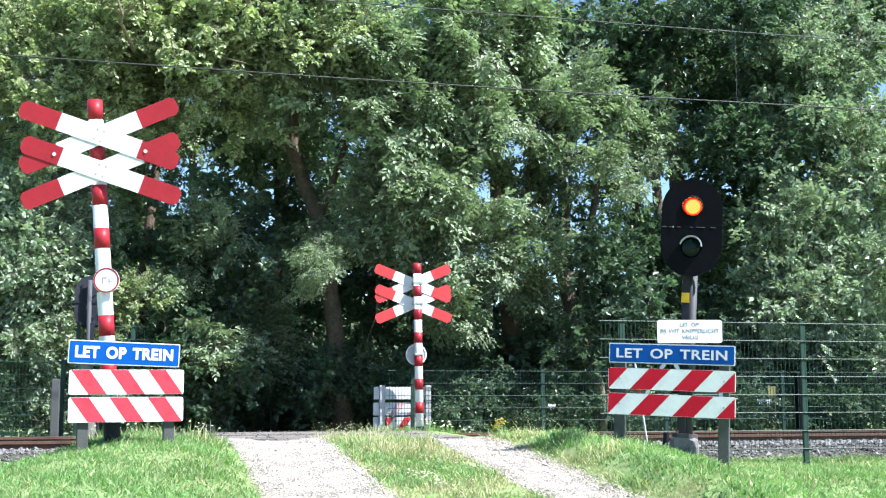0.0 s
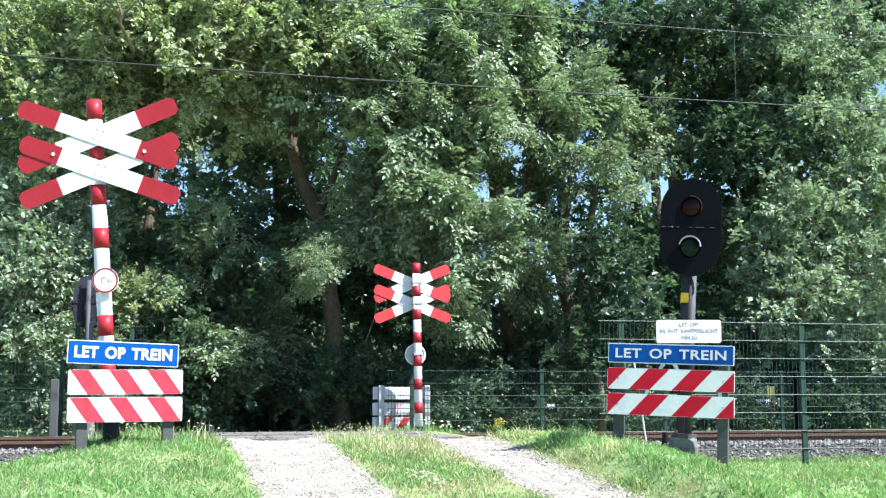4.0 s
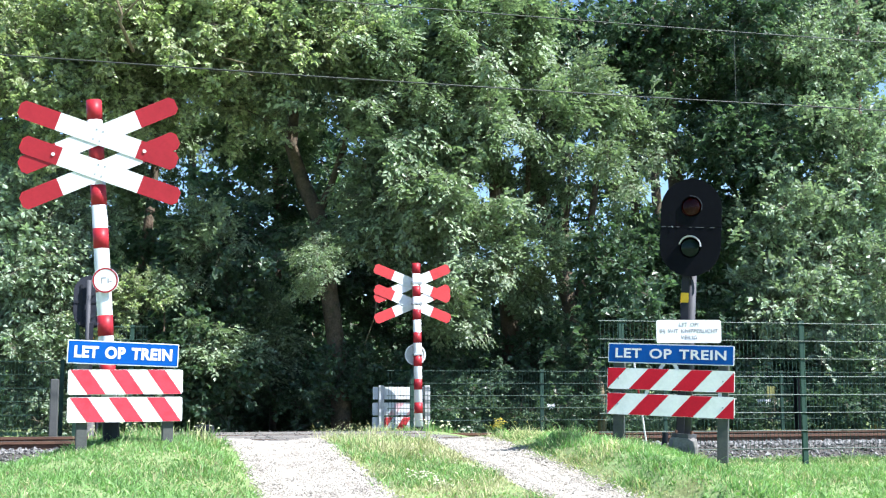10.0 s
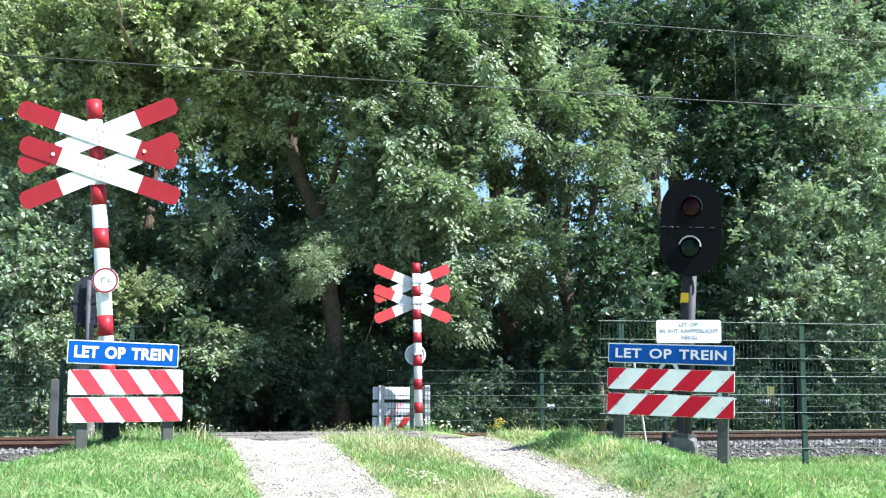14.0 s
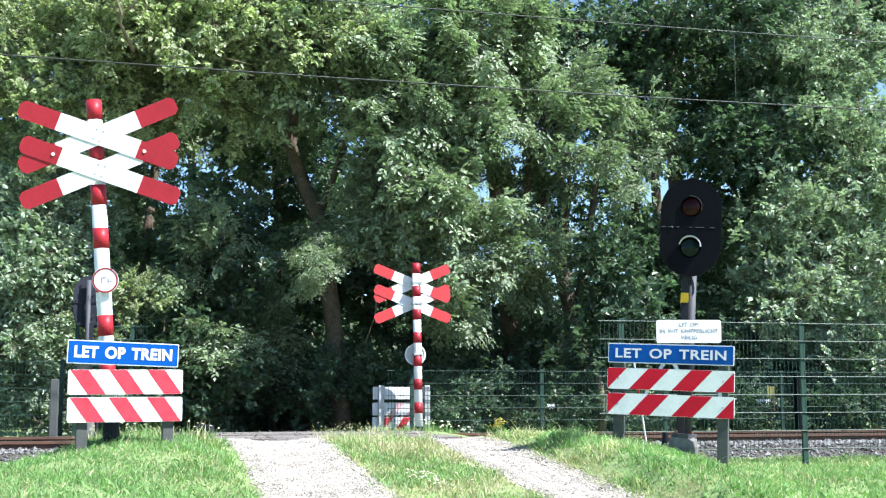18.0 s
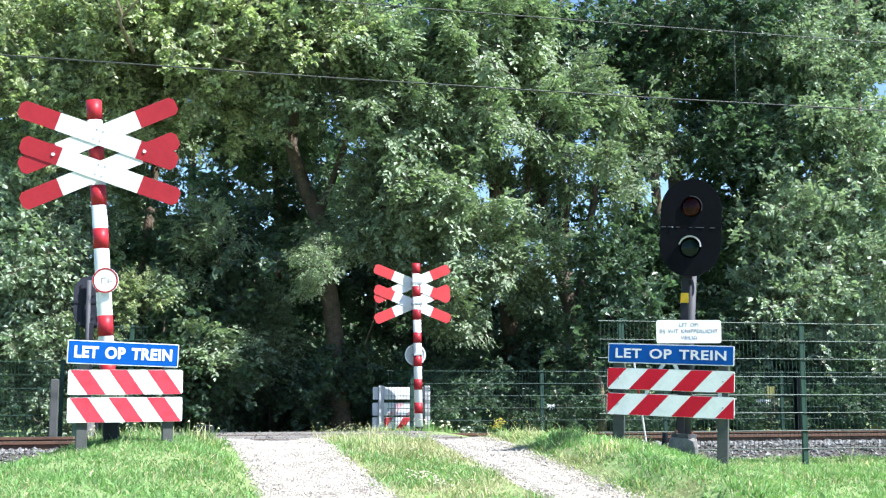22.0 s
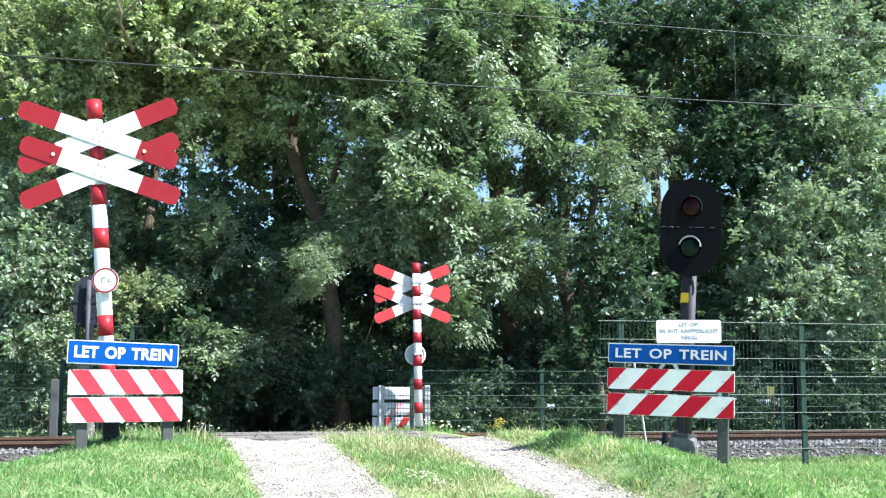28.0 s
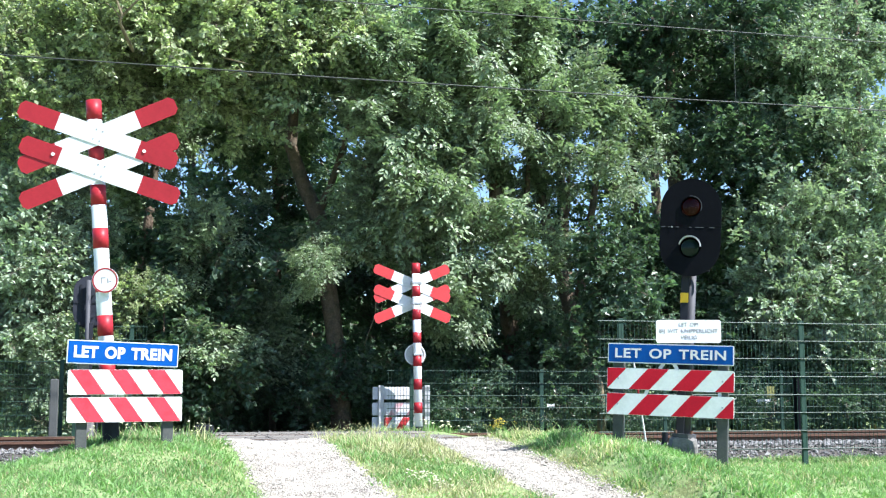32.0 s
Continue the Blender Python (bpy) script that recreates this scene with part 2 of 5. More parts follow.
def clip(poly, axis, limit, keep_below):
    out = []
    for k, p in enumerate(poly):
        q = poly[(k + 1) % len(poly)]
        ip, iq = (p[axis] <= limit) == keep_below, (q[axis] <= limit) == keep_below
        if ip:
            out.append(p)
        if ip != iq:
            t = (limit - p[axis]) / (q[axis] - p[axis])
            out.append((p[0] + t * (q[0] - p[0]), p[1] + t * (q[1] - p[1])))
    return out


def lettering(words, size, material_, parent, where, bold=0.0, width=None, name="lettering"):
    """Raised letters facing -y at a place in the parent's space; width: stretch to it."""
    cu = bpy.data.curves.new(name, "FONT")
    cu.body, cu.size, cu.align_x, cu.align_y, cu.extrude, cu.offset = words, size, "CENTER", "CENTER", 0.0012, bold
    cu.space_character, cu.space_word = 1.08, 1.45
    tmp = bpy.data.objects.new(name, cu)
    scene.collection.objects.link(tmp)
    bpy.context.view_layer.update()
    me = bpy.data.meshes.new_from_object(tmp.evaluated_get(bpy.context.evaluated_depsgraph_get()))
    bpy.data.objects.remove(tmp)
    bpy.data.curves.remove(cu)
    xs = [v.co.x for v in me.vertices]
    k = width / (max(xs) - min(xs)) if width else 1.0
    mid = (max(xs) + min(xs)) / 2
    me.transform(Matrix.Translation(where) @ Matrix.Rotation(radians(90), 4, "X") @ Matrix.Diagonal((k, 1, 1, 1)) @ Matrix.Translation((-mid, 0, 0)))
    bm = bmesh.new()
    bm.from_mesh(me)
    bpy.data.meshes.remove(me)
    left = set(bm.verts)
    while left:                                     # one part for each letter
        todo = [left.pop()]
        island = set(todo)
        while todo:
            for e in todo.pop().link_edges:
                for v in e.verts:
                    if v in left:
                        left.discard(v)
                        island.add(v)
                        todo.append(v)
        order = {v: i for i, v in enumerate(island)}
        faces = [[order[v] for v in f.verts] for f in bm.faces if f.verts[0] in island]
        ob = new("letter", mesh_of("letter", [tuple(v.co) for v in order], faces, material_))
        ob.parent = parent
    bm.free()


def tube(points, radii, n=8, wobble=0.0):
    """Verts and faces of a bent tapering limb."""
    pts = [Vector(p) for p in points]
    vs, fs = [], []
    for i, p in enumerate(pts):
        way = (pts[min(i + 1, len(pts) - 1)] - pts[max(i - 1, 0)]).normalized()
        side = way.orthogonal().normalized() if i == 0 else (side - way * side.dot(way)).normalized()
        up = way.cross(side)
        for k in range(n):
            a = 2 * math.pi * k / n
            r = radii[i] * (1 + wobble * (noise.noise(p * 1.7 + Vector((k * 1.3, 0, 0)))))
            vs.append(tuple(p + side * r * math.cos(a) + up * r * math.sin(a)))
    for i in range(len(pts) - 1):
        for k in range(n):
            j = (k + 1) % n
            fs.append((i * n + k, i * n + j, (i + 1) * n + j, (i + 1) * n + k))
    fs.append(tuple(range(n))[::-1])
    fs.append(tuple((len(pts) - 1) * n + k for k in range(n)))
    return vs, fs

# ---- ground: one sheet to the horizon ----
def ground_sheet():
    xs = np.concatenate([[-2500, -700, -220, -80, -40, -24], np.arange(-15, 16.01, 0.16), [24, 40, 80, 220, 700, 2500]])
    ys = np.concatenate([[-2500, -700, -220, -60, -20], np.arange(-8, 5, 0.5), np.arange(5, 30.01, 0.16), [36, 46, 70, 130, 300, 800, 2500]])
    gx, gy = np.meshgrid(xs, ys)
    gz = height(gx, gy)
    w = len(xs)
    verts = np.stack([gx.ravel(), gy.ravel(), gz.ravel()], 1).tolist()
    faces = [(j * w + i, j * w + i + 1, (j + 1) * w + i + 1, (j + 1) * w + i) for j in range(len(ys) - 1) for i in range(w - 1)]
    ob = new("ground", mesh_of("ground", verts, faces, M_SOIL, None, True))
    return tagged(ob, "grassy earth ground rising to the crossing", "ground", "", "structure")


def gravel_lane(name, d0, d1, s0, s1, label, mat=None, lift=0.026):
    """One wheel track of pale gravel with a ragged edge, lying on the ground."""
    n, verts, faces = int((s1 - s0) / 0.12), [], []
    for i in range(n + 1):
        s = s0 + (s1 - s0) * i / n
        e0 = d0 + 0.07 * noise.noise(Vector((s * 1.9, d0, 0))) + 0.04 * noise.noise(Vector((s * 7, d0, 3)))
        e1 = d1 + 0.07 * noise.noise(Vector((s * 1.9, d1, 5))) + 0.04 * noise.noise(Vector((s * 7, d1, 8)))
        for k in range(9):
            d = e0 + (e1 - e0) * k / 8
            x, y = at(s, d)
            edge = 1 - abs(k - 4) / 4
            verts.append((x, y, ground_z(x, y) - 0.02 + (lift + 0.02) * min(1, edge * 3)))
    for i in range(n):
        for k in range(8):
            a = i * 9 + k
            faces.append((a, a + 1, a + 10, a + 9))
    ob = new(name, mesh_of(name, verts, faces, mat or M_GRAVEL, None, True))
    return tagged(ob, label, "track", "", "structure")


def pebbles(name, count, s0, s1, lanes, size, mat, label, seed, lift=0.012, slope=None):
    """Loose stones as small uneven solids, joined."""
    rng = np.random.default_rng(seed)
    base = np.array([(1, 0, 0), (0, 1, 0), (-1, 0, 0), (0, -1, 0), (0, 0, 0.8), (0, 0, -0.8)], float)
    tri = np.array([(0, 1, 4), (1, 2, 4), (2, 3, 4), (3, 0, 4), (1, 0, 5), (2, 1, 5), (3, 2, 5), (0, 3, 5)])
    s = rng.uniform(s0, s1, count)
    pick = rng.integers(0, len(lanes), count)
    lo, hi = np.array([a for a, b in lanes])[pick], np.array([b for a, b in lanes])[pick]
    d = rng.uniform(lo, hi) + rng.normal(0, 0.03, count)
    x = D_ROAD.x * s + E_RAIL.x * (d + L_C)
    y = D_ROAD.y * s + E_RAIL.y * (d + L_C)
    z = (slope(s) if slope else height(x, y)) + lift
    r = size * rng.lognormal(0, 0.4, count)
    shape = base[None] * rng.uniform(0.6, 1.25, (count, 6, 3)) * r[:, None, None]
    a = rng.uniform(0, 6.28, count)
    ca, sa = np.cos(a)[:, None], np.sin(a)[:, None]
    tilt = rng.uniform(-0.6, 0.6, count)[:, None]
    px, py, pz = shape[..., 0], shape[..., 1], shape[..., 2] + shape[..., 0] * tilt
    v = np.stack([px * ca - py * sa + x[:, None], px * sa + py * ca + y[:, None], pz + z[:, None]], 2).reshape(-1, 3)
    f = (tri[None] + (np.arange(count) * 6)[:, None, None]).reshape(-1, 3)
    ob = new(name, mesh_of(name, v.tolist(), f.tolist(), mat))
    return tagged(ob, label, "stones", "", "stuff")


def grass(name, count, spots, label, seed, tall=0.12, dry=0.12, wide=0.006, lean=0.5, mats=None):
    """Blades of grass: two bent segments each. spots(rng, n) gives plan places x, y and a height factor."""
    rng = np.random.default_rng(seed)
    x, y, k = spots(rng, count)
    n = len(x)
    h = tall * k * rng.lognormal(0, 0.35, n)
    a, b = rng.uniform(0, 6.28, n), rng.uniform(0, 6.28, n)
    w = wide * rng.uniform(0.6, 1.5, n)
    out = h * lean * rng.uniform(0.1, 1.3, n)
    z = height(x, y) - 0.01
    cx, sx = np.cos(a), np.sin(a)
    ox, oy = np.cos(b) * out, np.sin(b) * out
    v = np.zeros((n, 5, 3))
    for i, (side, up, o) in enumerate(((-1, 0, 0), (1, 0, 0), (0.8, 0.6, 0.35), (-0.8, 0.6, 0.35), (0, 1, 1))):
        v[:, i, 0] = x + cx * w * side + ox * o
        v[:, i, 1] = y + sx * w * side + oy * o
        v[:, i, 2] = z + h * up
    i5 = (np.arange(n) * 5)[:, None]
    quads, tris = (i5 + np.array([0, 1, 2, 3])).tolist(), (i5 + np.array([3, 2, 4])).tolist()
    patch = np.sin(x * 3.1 + 2 * np.sin(y * 2.3)) * 0.5 + 0.5
    ids = (rng.uniform(0, 1, n) < dry * (0.4 + 1.4 * patch)).astype(int).tolist()
    ob = new(name, mesh_of(name, v.reshape(-1, 3).tolist(), quads + tris, list(mats or (M_GRASS, M_DRY)), ids + ids))
    return tagged(ob, label, "grass", "", "stuff")


def plan_spots(s0, s1, d0, d1, fade=0.0):
    def spots(rng, n):
        s, d = rng.uniform(s0, s1, n), rng.uniform(d0, d1, n)
        keep = np.ones(n, bool)
        if fade:
            edge = np.minimum(d - d0, d1 - d) + 0.10 * np.sin(s * 5.3) + 0.05 * np.sin(s * 13.1)
            keep = rng.uniform(0, 1, n) < step(-0.05, fade, edge)
        s, d = s[keep], d[keep]
        clump = 0.75 + 0.35 * np.sin(s * 4.3 + 1.7 * np.sin(d * 5.1)) * np.sin(d * 3.7 + s)
        return D_ROAD.x * s + E_RAIL.x * (d + L_C), D_ROAD.y * s + E_RAIL.y * (d + L_C), clump
    return spots


# ---- railway ----
def rail_place(along, across, z):
    """A point on the track: metres along it from the road's middle, metres across from its middle."""
    x, y = at(TRACK_S + across, along)
    return x, y, z


def railway():
    prof = [(-0.036, 0.0), (0.036, 0.0), (0.036, -0.035), (0.009, -0.05), (0.009, -0.135), (0.072, -0.15), (0.072, -0.16), (-0.072, -0.16), (-0.072, -0.15), (-0.009, -0.135), (-0.009, -0.05), (-0.036, -0.035)]
    bed = [(-2.75, -0.50), (-1.75, -0.115), (1.75, -0.115), (2.3, -0.45)]
    verts, faces = [], []
    spans = [i * 2.0 for i in range(-30, 31)]
    for i, a in enumerate(spans):
        for c, z in bed:
            verts.append(rail_place(a, c, z))
        if i:
            for k in range(3):
                q = (i - 1) * 4 + k
                faces.append((q, q + 4, q + 5, q + 1))
    tagged(new("track_bed", mesh_of("track_bed", verts, faces, M_BED)), "grey ballast bed under the railway track", "track bed", "", "structure")
    track = thing("railway_track", Matrix.Translation(rail_place(0, 0, 0)) @ pose(0, 0, 0, 0, 0, math.degrees(ROT)), "single railway track with rusty rails on concrete sleepers", "railway track", "", "structure")
    for side in (-0.7535, 0.7535):
        bm = bmesh.new()
        ends = [[bm.verts.new((x, side + c, z)) for c, z in prof] for x in (-60, 60)]
        for k in range(len(prof)):
            j = (k + 1) % len(prof)
            f = bm.faces.new((ends[0][k], ends[0][j], ends[1][j], ends[1][k]))
            f.material_index = 1 if k == 0 else 0
        part("rail", bm, [M_RUST, M_STEEL], track, "rusty steel rail with a worn bright head")
    bm = box(bmesh.new(), (-0.13, -1.25, -0.34), (0.13, 1.25, -0.155), 0.02)
    me = finish("sleeper", bm, M_SLEEPER)
    for i in range(-26, 27):
        if abs(i * 0.6) < 2.2:
            continue
        ob = new("sleeper", me)
        ob.parent, ob.location = track, (i * 0.6, 0, 0)
    return track


def crossing_deck():
    """Concrete panels between and beside the rails."""
    deck = thing("crossing_deck", Matrix.Translation(rail_place(0, 0, 0)) @ pose(0, 0, 0, 0, 0, math.degrees(ROT)), "worn grey concrete crossing panels between the rails", "crossing deck", "", "structure")
    for lo, hi in ((-2.15, -0.81), (-0.69, -0.02), (0.02, 0.69), (0.81, 2.0)):
        for k in range(3):
            bm = box(bmesh.new(), (-1.95 + k * 1.3, lo, -0.16), (-0.655 + k * 1.3, hi, -0.006 + 0.003 * (k % 2)), 0.008)
            part("panel", bm, M_DECK, deck)
    return deck


def overhead_line():
    """Contact wire and bearer wire over the track, with droppers between them."""
    line = thing("overhead_line", Matrix.Translation(rail_place(0, 0, 0)) @ pose(0, 0, 0, 0, 0, math.degrees(ROT)), "dull overhead contact wire hung from a bearer wire", "overhead line")
    for name, z0, r in (("contact_wire", 5.097, 0.009), ("bearer_wire", 6.232, 0.008)):
        us = [-60 + i * 5 for i in range(25)]
        vs, fs = tube([(u, 0, z0 + 0.0006 * (u - 2.5) ** 2) for u in us], [r] * 25, 6)
        wire = new(name, mesh_of(name, vs, fs, M_WIRE, None, True))
        wire.parent = line
    for u in (-13.6, 6.53, 16.6):
        lift = 0.0006 * (u - 2.5) ** 2
        part("dropper", rod(bmesh.new(), (u, 0, 5.097 + lift), (u, 0, 6.232 + lift), 0.005, None, 5), M_WIRE, line)
    return line

# ---- crossing equipment ----
def stripes(parent, w, h, z, y, slope, period, phase, mat, share=0.5):
    """Slanting red bands across a board, 2 mm proud of it."""
    k = phase - 2 * period
    while k < w + 2 * period:
        poly = [(k, 0), (k + period * share, 0), (k + period * share + slope * h, h), (k + slope * h, h)]
        for limit, below in ((0.004, False), (w - 0.004, True)):
            poly = clip(poly, 0, limit, below) if len(poly) > 2 else poly
        if len(poly) > 2:
            part("red_stripe", slab(bmesh.new(), [(px - w / 2, pz + z - h / 2) for px, pz in poly], y - 0.002, y), mat, parent)
        k += period


def warning_barrier(m, label, slope, phase, posts, foot, levels, board_h, sign_h, w=1.0, back_view=False, bold=0.020, red=None, period=0.333, share=0.5, sign_w=0.985, sign_turn=0.0, sign_x=0.0):
    """Two striped boards under a name sign on two posts. The front looks along local -y; levels: the middles of the boards and the sign."""
    b = thing("warning_barrier", m, label, "barrier", "striped barriers at the crossing")
    for x in posts:
        part("post", box(bmesh.new(), (x - 0.045, 0.019, -foot), (x + 0.045, 0.11, levels[2] + sign_h * (0.62 if back_view else 0.3)), 0.008), M_POSTLIGHT if back_view else M_POST, b, "light grey square post" if back_view else "dark grey square post")
    for z in levels[:2]:
        board = part("striped_board", slab(bmesh.new(), [(x, q + z) for x, q in rounded(w, board_h, 0.018)], -0.012, 0.015), M_BACKWHITE if back_view else M_WHITEFILM, b, "white board with slanting red bands")
        stripes(board, w, board_h - 0.004, z, -0.012, slope, period, phase, red or M_REDFILM, share)
        if back_view:
            for k in range(3 if z == levels[0] else 2):
                x = -w * 0.40 + k * 0.3 + (0.12 if z == levels[1] else 0)
                part("red_stripe", slab(bmesh.new(), [(x, z - board_h / 2 + 0.004), (x + 0.13, z - board_h / 2 + 0.004), (x, z + board_h / 2 - 0.004), (x - 0.13 if k else x - 0.05, z + board_h / 2 - 0.004)], 0.015, 0.018), M_FADEDRED if z == levels[0] else M_PALERED, board)
    z = levels[2]
    sign = part("name_sign", slab(bmesh.new(), [(x, q + z) for x, q in rounded(w * sign_w, sign_h, 0.01)], -0.014, 0.012), M_BACKWHITE if back_view else M_WHITE, b, "plain white back of a sign" if back_view else "blue sign with white lettering and a white rim")
    part("blue_field", slab(bmesh.new(), [(x, q + z) for x, q in rounded(w * sign_w - 0.017, sign_h - 0.017, 0.006)], -0.0165, -0.0142), M_BLUE, sign, "blue sign face")
    if not back_view:
        lettering("LET OP TREIN", sign_h * 0.66, M_WHITE, sign, (0.0, -0.018, z - 0.003), sign_h * bold, w * sign_w * 0.88)
    sign.matrix_basis = Matrix.Translation((sign_x, 0, z)) @ Matrix.Rotation(radians(sign_turn), 4, "Y") @ Matrix.Translation((0, 0, -z))
    for x in posts if red is None else ():
        for z in levels[:2]:
            part("bolt", rod(bmesh.new(), (x, -0.0145, z), (x, 0.0, z), 0.008, None, 8), M_ALU, b)
    return b


def blade_outline(length, width, x0=None, x1=None):
    a, b, c = length / 2, width / 2, width * 0.23
    poly = [(-a + c, -b), (a - c, -b), (a, -b + c), (a, b - c), (a - c, b), (-a + c, b), (-a, b - c), (-a, -b + c)]
    if x0 is not None:
        poly = clip(poly, 0, x0, False)
    if x1 is not None:
        poly = clip(poly, 0, x1, True)
    return poly


def crossing_cross(m, label, top, crosses, disc_z, long, disc_r, disc_x=0.03, marks=True, blade_x=0.0, end_red=None, white_paint=None, collar=0.09, period=0.345, band=0.165, turns=(22.2, -22.3)):
    """A red and white banded pole with two saltires and a small round sign. Blades on the -y side."""
    c = thing("crossing_cross", m, label, "crossing sign", "crosses beside the crossing")
    r, white = 0.066, long * 0.255
    bm = rod(bmesh.new(), (0, 0, -0.5), (0, 0, top), r, None, 24)
    part("pole", bm, M_WHITE, c, "white tubular pole", True)
    z = top
    while z > 0.1:
        part("red_band", rod(bmesh.new(), (0, 0, max(z - band, 0.02)), (0, 0, z + 0.0015), r + 0.0015, None, 24), M_RED, c, "", True)
        z -= period
    part("foot_collar", rod(bmesh.new(), (0, 0, -0.2), (0, 0, collar), r + 0.005, None, 20), M_DUCT, c, "dark foot of the pole")
    for zc in crosses:
        for turn, y in zip(turns, (-0.080, -0.087)):
            spin = Matrix.Translation((blade_x, 0, zc)) @ Matrix.Rotation(radians(-turn), 4, "Y")
            bm = slab(bmesh.new(), blade_outline(long, 0.165, -white, white), y, y + 0.006)
            bmesh.ops.transform(bm, matrix=spin, verts=bm.verts)
            blade = part("blade", bm, white_paint or M_WHITE, c, "white middle of a cross blade")
            for a, b in ((None, -white), (white, None)):
                bm = slab(bmesh.new(), blade_outline(long, 0.165, a, b), y, y + 0.006)
                bmesh.ops.transform(bm, matrix=spin, verts=bm.verts)
                part("red_end", bm, end_red or M_RED, blade, "red blade end with cut corners")
            for dx in (-0.03, 0.03):
                for dz in (-0.045, 0.045):
                    bm = rod(bmesh.new(), (dx, y - 0.0025, dz), (dx, y, dz), 0.008, None, 8)
                    bmesh.ops.transform(bm, matrix=spin, verts=bm.verts)
                    part("bolt", bm, M_ALU, blade)
        bm = rod(bmesh.new(), ((0.43 if zc == crosses[0] else -0.43), -0.095, 0), ((0.43 if zc == crosses[0] else -0.43), -0.087, 0), 0.016, None, 10)
        bmesh.ops.transform(bm, matrix=spin, verts=bm.verts)
        part("bolt", bm, M_WHITE, blade)
        part("clamp", box(bmesh.new(), (-0.082, -0.079, zc - 0.022), (0.082, 0.072, zc + 0.022), 0.008), M_ALU, c, "grey pole clamp")
    sign = part("round_sign", slab(bmesh.new(), circle(disc_r, 36, disc_x, disc_z), -0.094, -0.080), M_WHITE if marks else M_POSTLIGHT, c, "small round white sign with a thin red rim" if marks else "grey back of a small round sign")
    bm = bmesh.new()
    for q0, q1, in ((disc_r - 0.003, disc_r * 0.86),):
        o, i = circle(q0, 36, disc_x, disc_z), circle(q1, 36, disc_x, disc_z)
        vo, vi = [bm.verts.new((x, -0.0965, z)) for x, z in o], [bm.verts.new((x, -0.0965, z)) for x, z in i]
        for k in range(36):
            bm.faces.new((vo[k], vo[(k + 1) % 36], vi[(k + 1) % 36], vi[k]))
    part("red_rim", bm, M_RED, sign)
    if not marks:
        bm = bmesh.new()
        o, i = circle(disc_r, 36, disc_x, disc_z), circle(disc_r * 0.88, 36, disc_x, disc_z)
        rows = [[bm.verts.new((x, y, z)) for x, z in ring] for ring, y in ((o, -0.080), (o, -0.068), (i, -0.068), (i, -0.080))]
        for a, b in zip(rows, rows[1:]):
            for k in range(36):
                bm.faces.new((a[k], a[(k + 1) % 36], b[(k + 1) % 36], b[k]))
        part("back_rim", bm, M_BACKWHITE, sign, "pale folded rim on the back")
    if marks:
        for dx, dz, w, h in ((-0.03, 0.0, 0.008, 0.055), (-0.012, 0.022, 0.035, 0.008), (0.025, -0.005, 0.008, 0.04), (0.045, -0.012, 0.02, 0.007)):
            part("mark", box(bmesh.new(), (disc_x + dx - w / 2, -0.096, disc_z + dz - h / 2), (disc_x + dx + w / 2, -0.0942, disc_z + dz + h / 2)), M_INK, sign)
    part("sign_clamp", box(bmesh.new(), (-0.072, -0.081, disc_z - 0.015), (0.072, 0.070, disc_z + 0.015), 0.006), M_ALU, c)
    return c


def plate_with_hole(bm, outline, cx, cz, hole, y0, y1, n=64):
    """A plate with one round hole: rings of points on the same rays from the hole's middle."""
    ring = []
    for k in range(n):
        a = 2 * math.pi * k / n
        dx, dz, best = math.cos(a), math.sin(a), 0.0
        for i, (px, pz) in enumerate(outline):
            qx, qz = outline[(i + 1) % len(outline)]
            ex, ez = qx - px, qz - pz
            det = dx * ez - dz * ex
            if abs(det) > 1e-9:
                t = ((px - cx) * ez - (pz - cz) * ex) / det
                u = ((px - cx) * dz - (pz - cz) * dx) / det
                if t > 0 and -1e-6 <= u <= 1 + 1e-6:
                    best = max(best, t)
        ring.append((cx + dx * best, cz + dz * best, cx + dx * hole, cz + dz * hole))
    vs = [[bm.verts.new((p[j], y, p[j + 1])) for p in ring] for y in (y0, y1) for j in (0, 2)]
    of, hf, ob_, hb = vs
    for k in range(n):
        j = (k + 1) % n
        bm.faces.new((of[k], of[j], hf[j], hf[k]))
        bm.faces.new((ob_[k], hb[k], hb[j], ob_[j]))
        bm.faces.new((of[k], ob_[k], ob_[j], of[j]))
        bm.faces.new((hf[k], hf[j], hb[j], hb[k]))
    return bm


def dome(bm, r, depth, cx, cz, y, rings=6, n=32):
    """A shallow lens bulging towards -y."""
    last = None
    for i in range(rings):
        q = r * (1 - i / rings)
        yy = y - depth * (1 - (q / r) ** 2)
        now = [bm.verts.new((cx + q * math.cos(2 * math.pi * k / n), yy, cz + q * math.sin(2 * math.pi * k / n))) for k in range(n)]
        if last:
            for k in range(n):
                bm.faces.new((last[k], last[(k + 1) % n], now[(k + 1) % n], now[k]))
        last = now
    top = bm.verts.new((cx, y - depth, cz))
    for k in range(n):
        bm.faces.new((last[k], last[(k + 1) % n], top))
    return bm


RED_Z, WHITE_Z, SEAM_Z = 2.125, 1.790, 1.955        # lamp heights above the signal's foot line
LAMP_BACK = 0.085                                    # how far behind the board the lamp insert turns


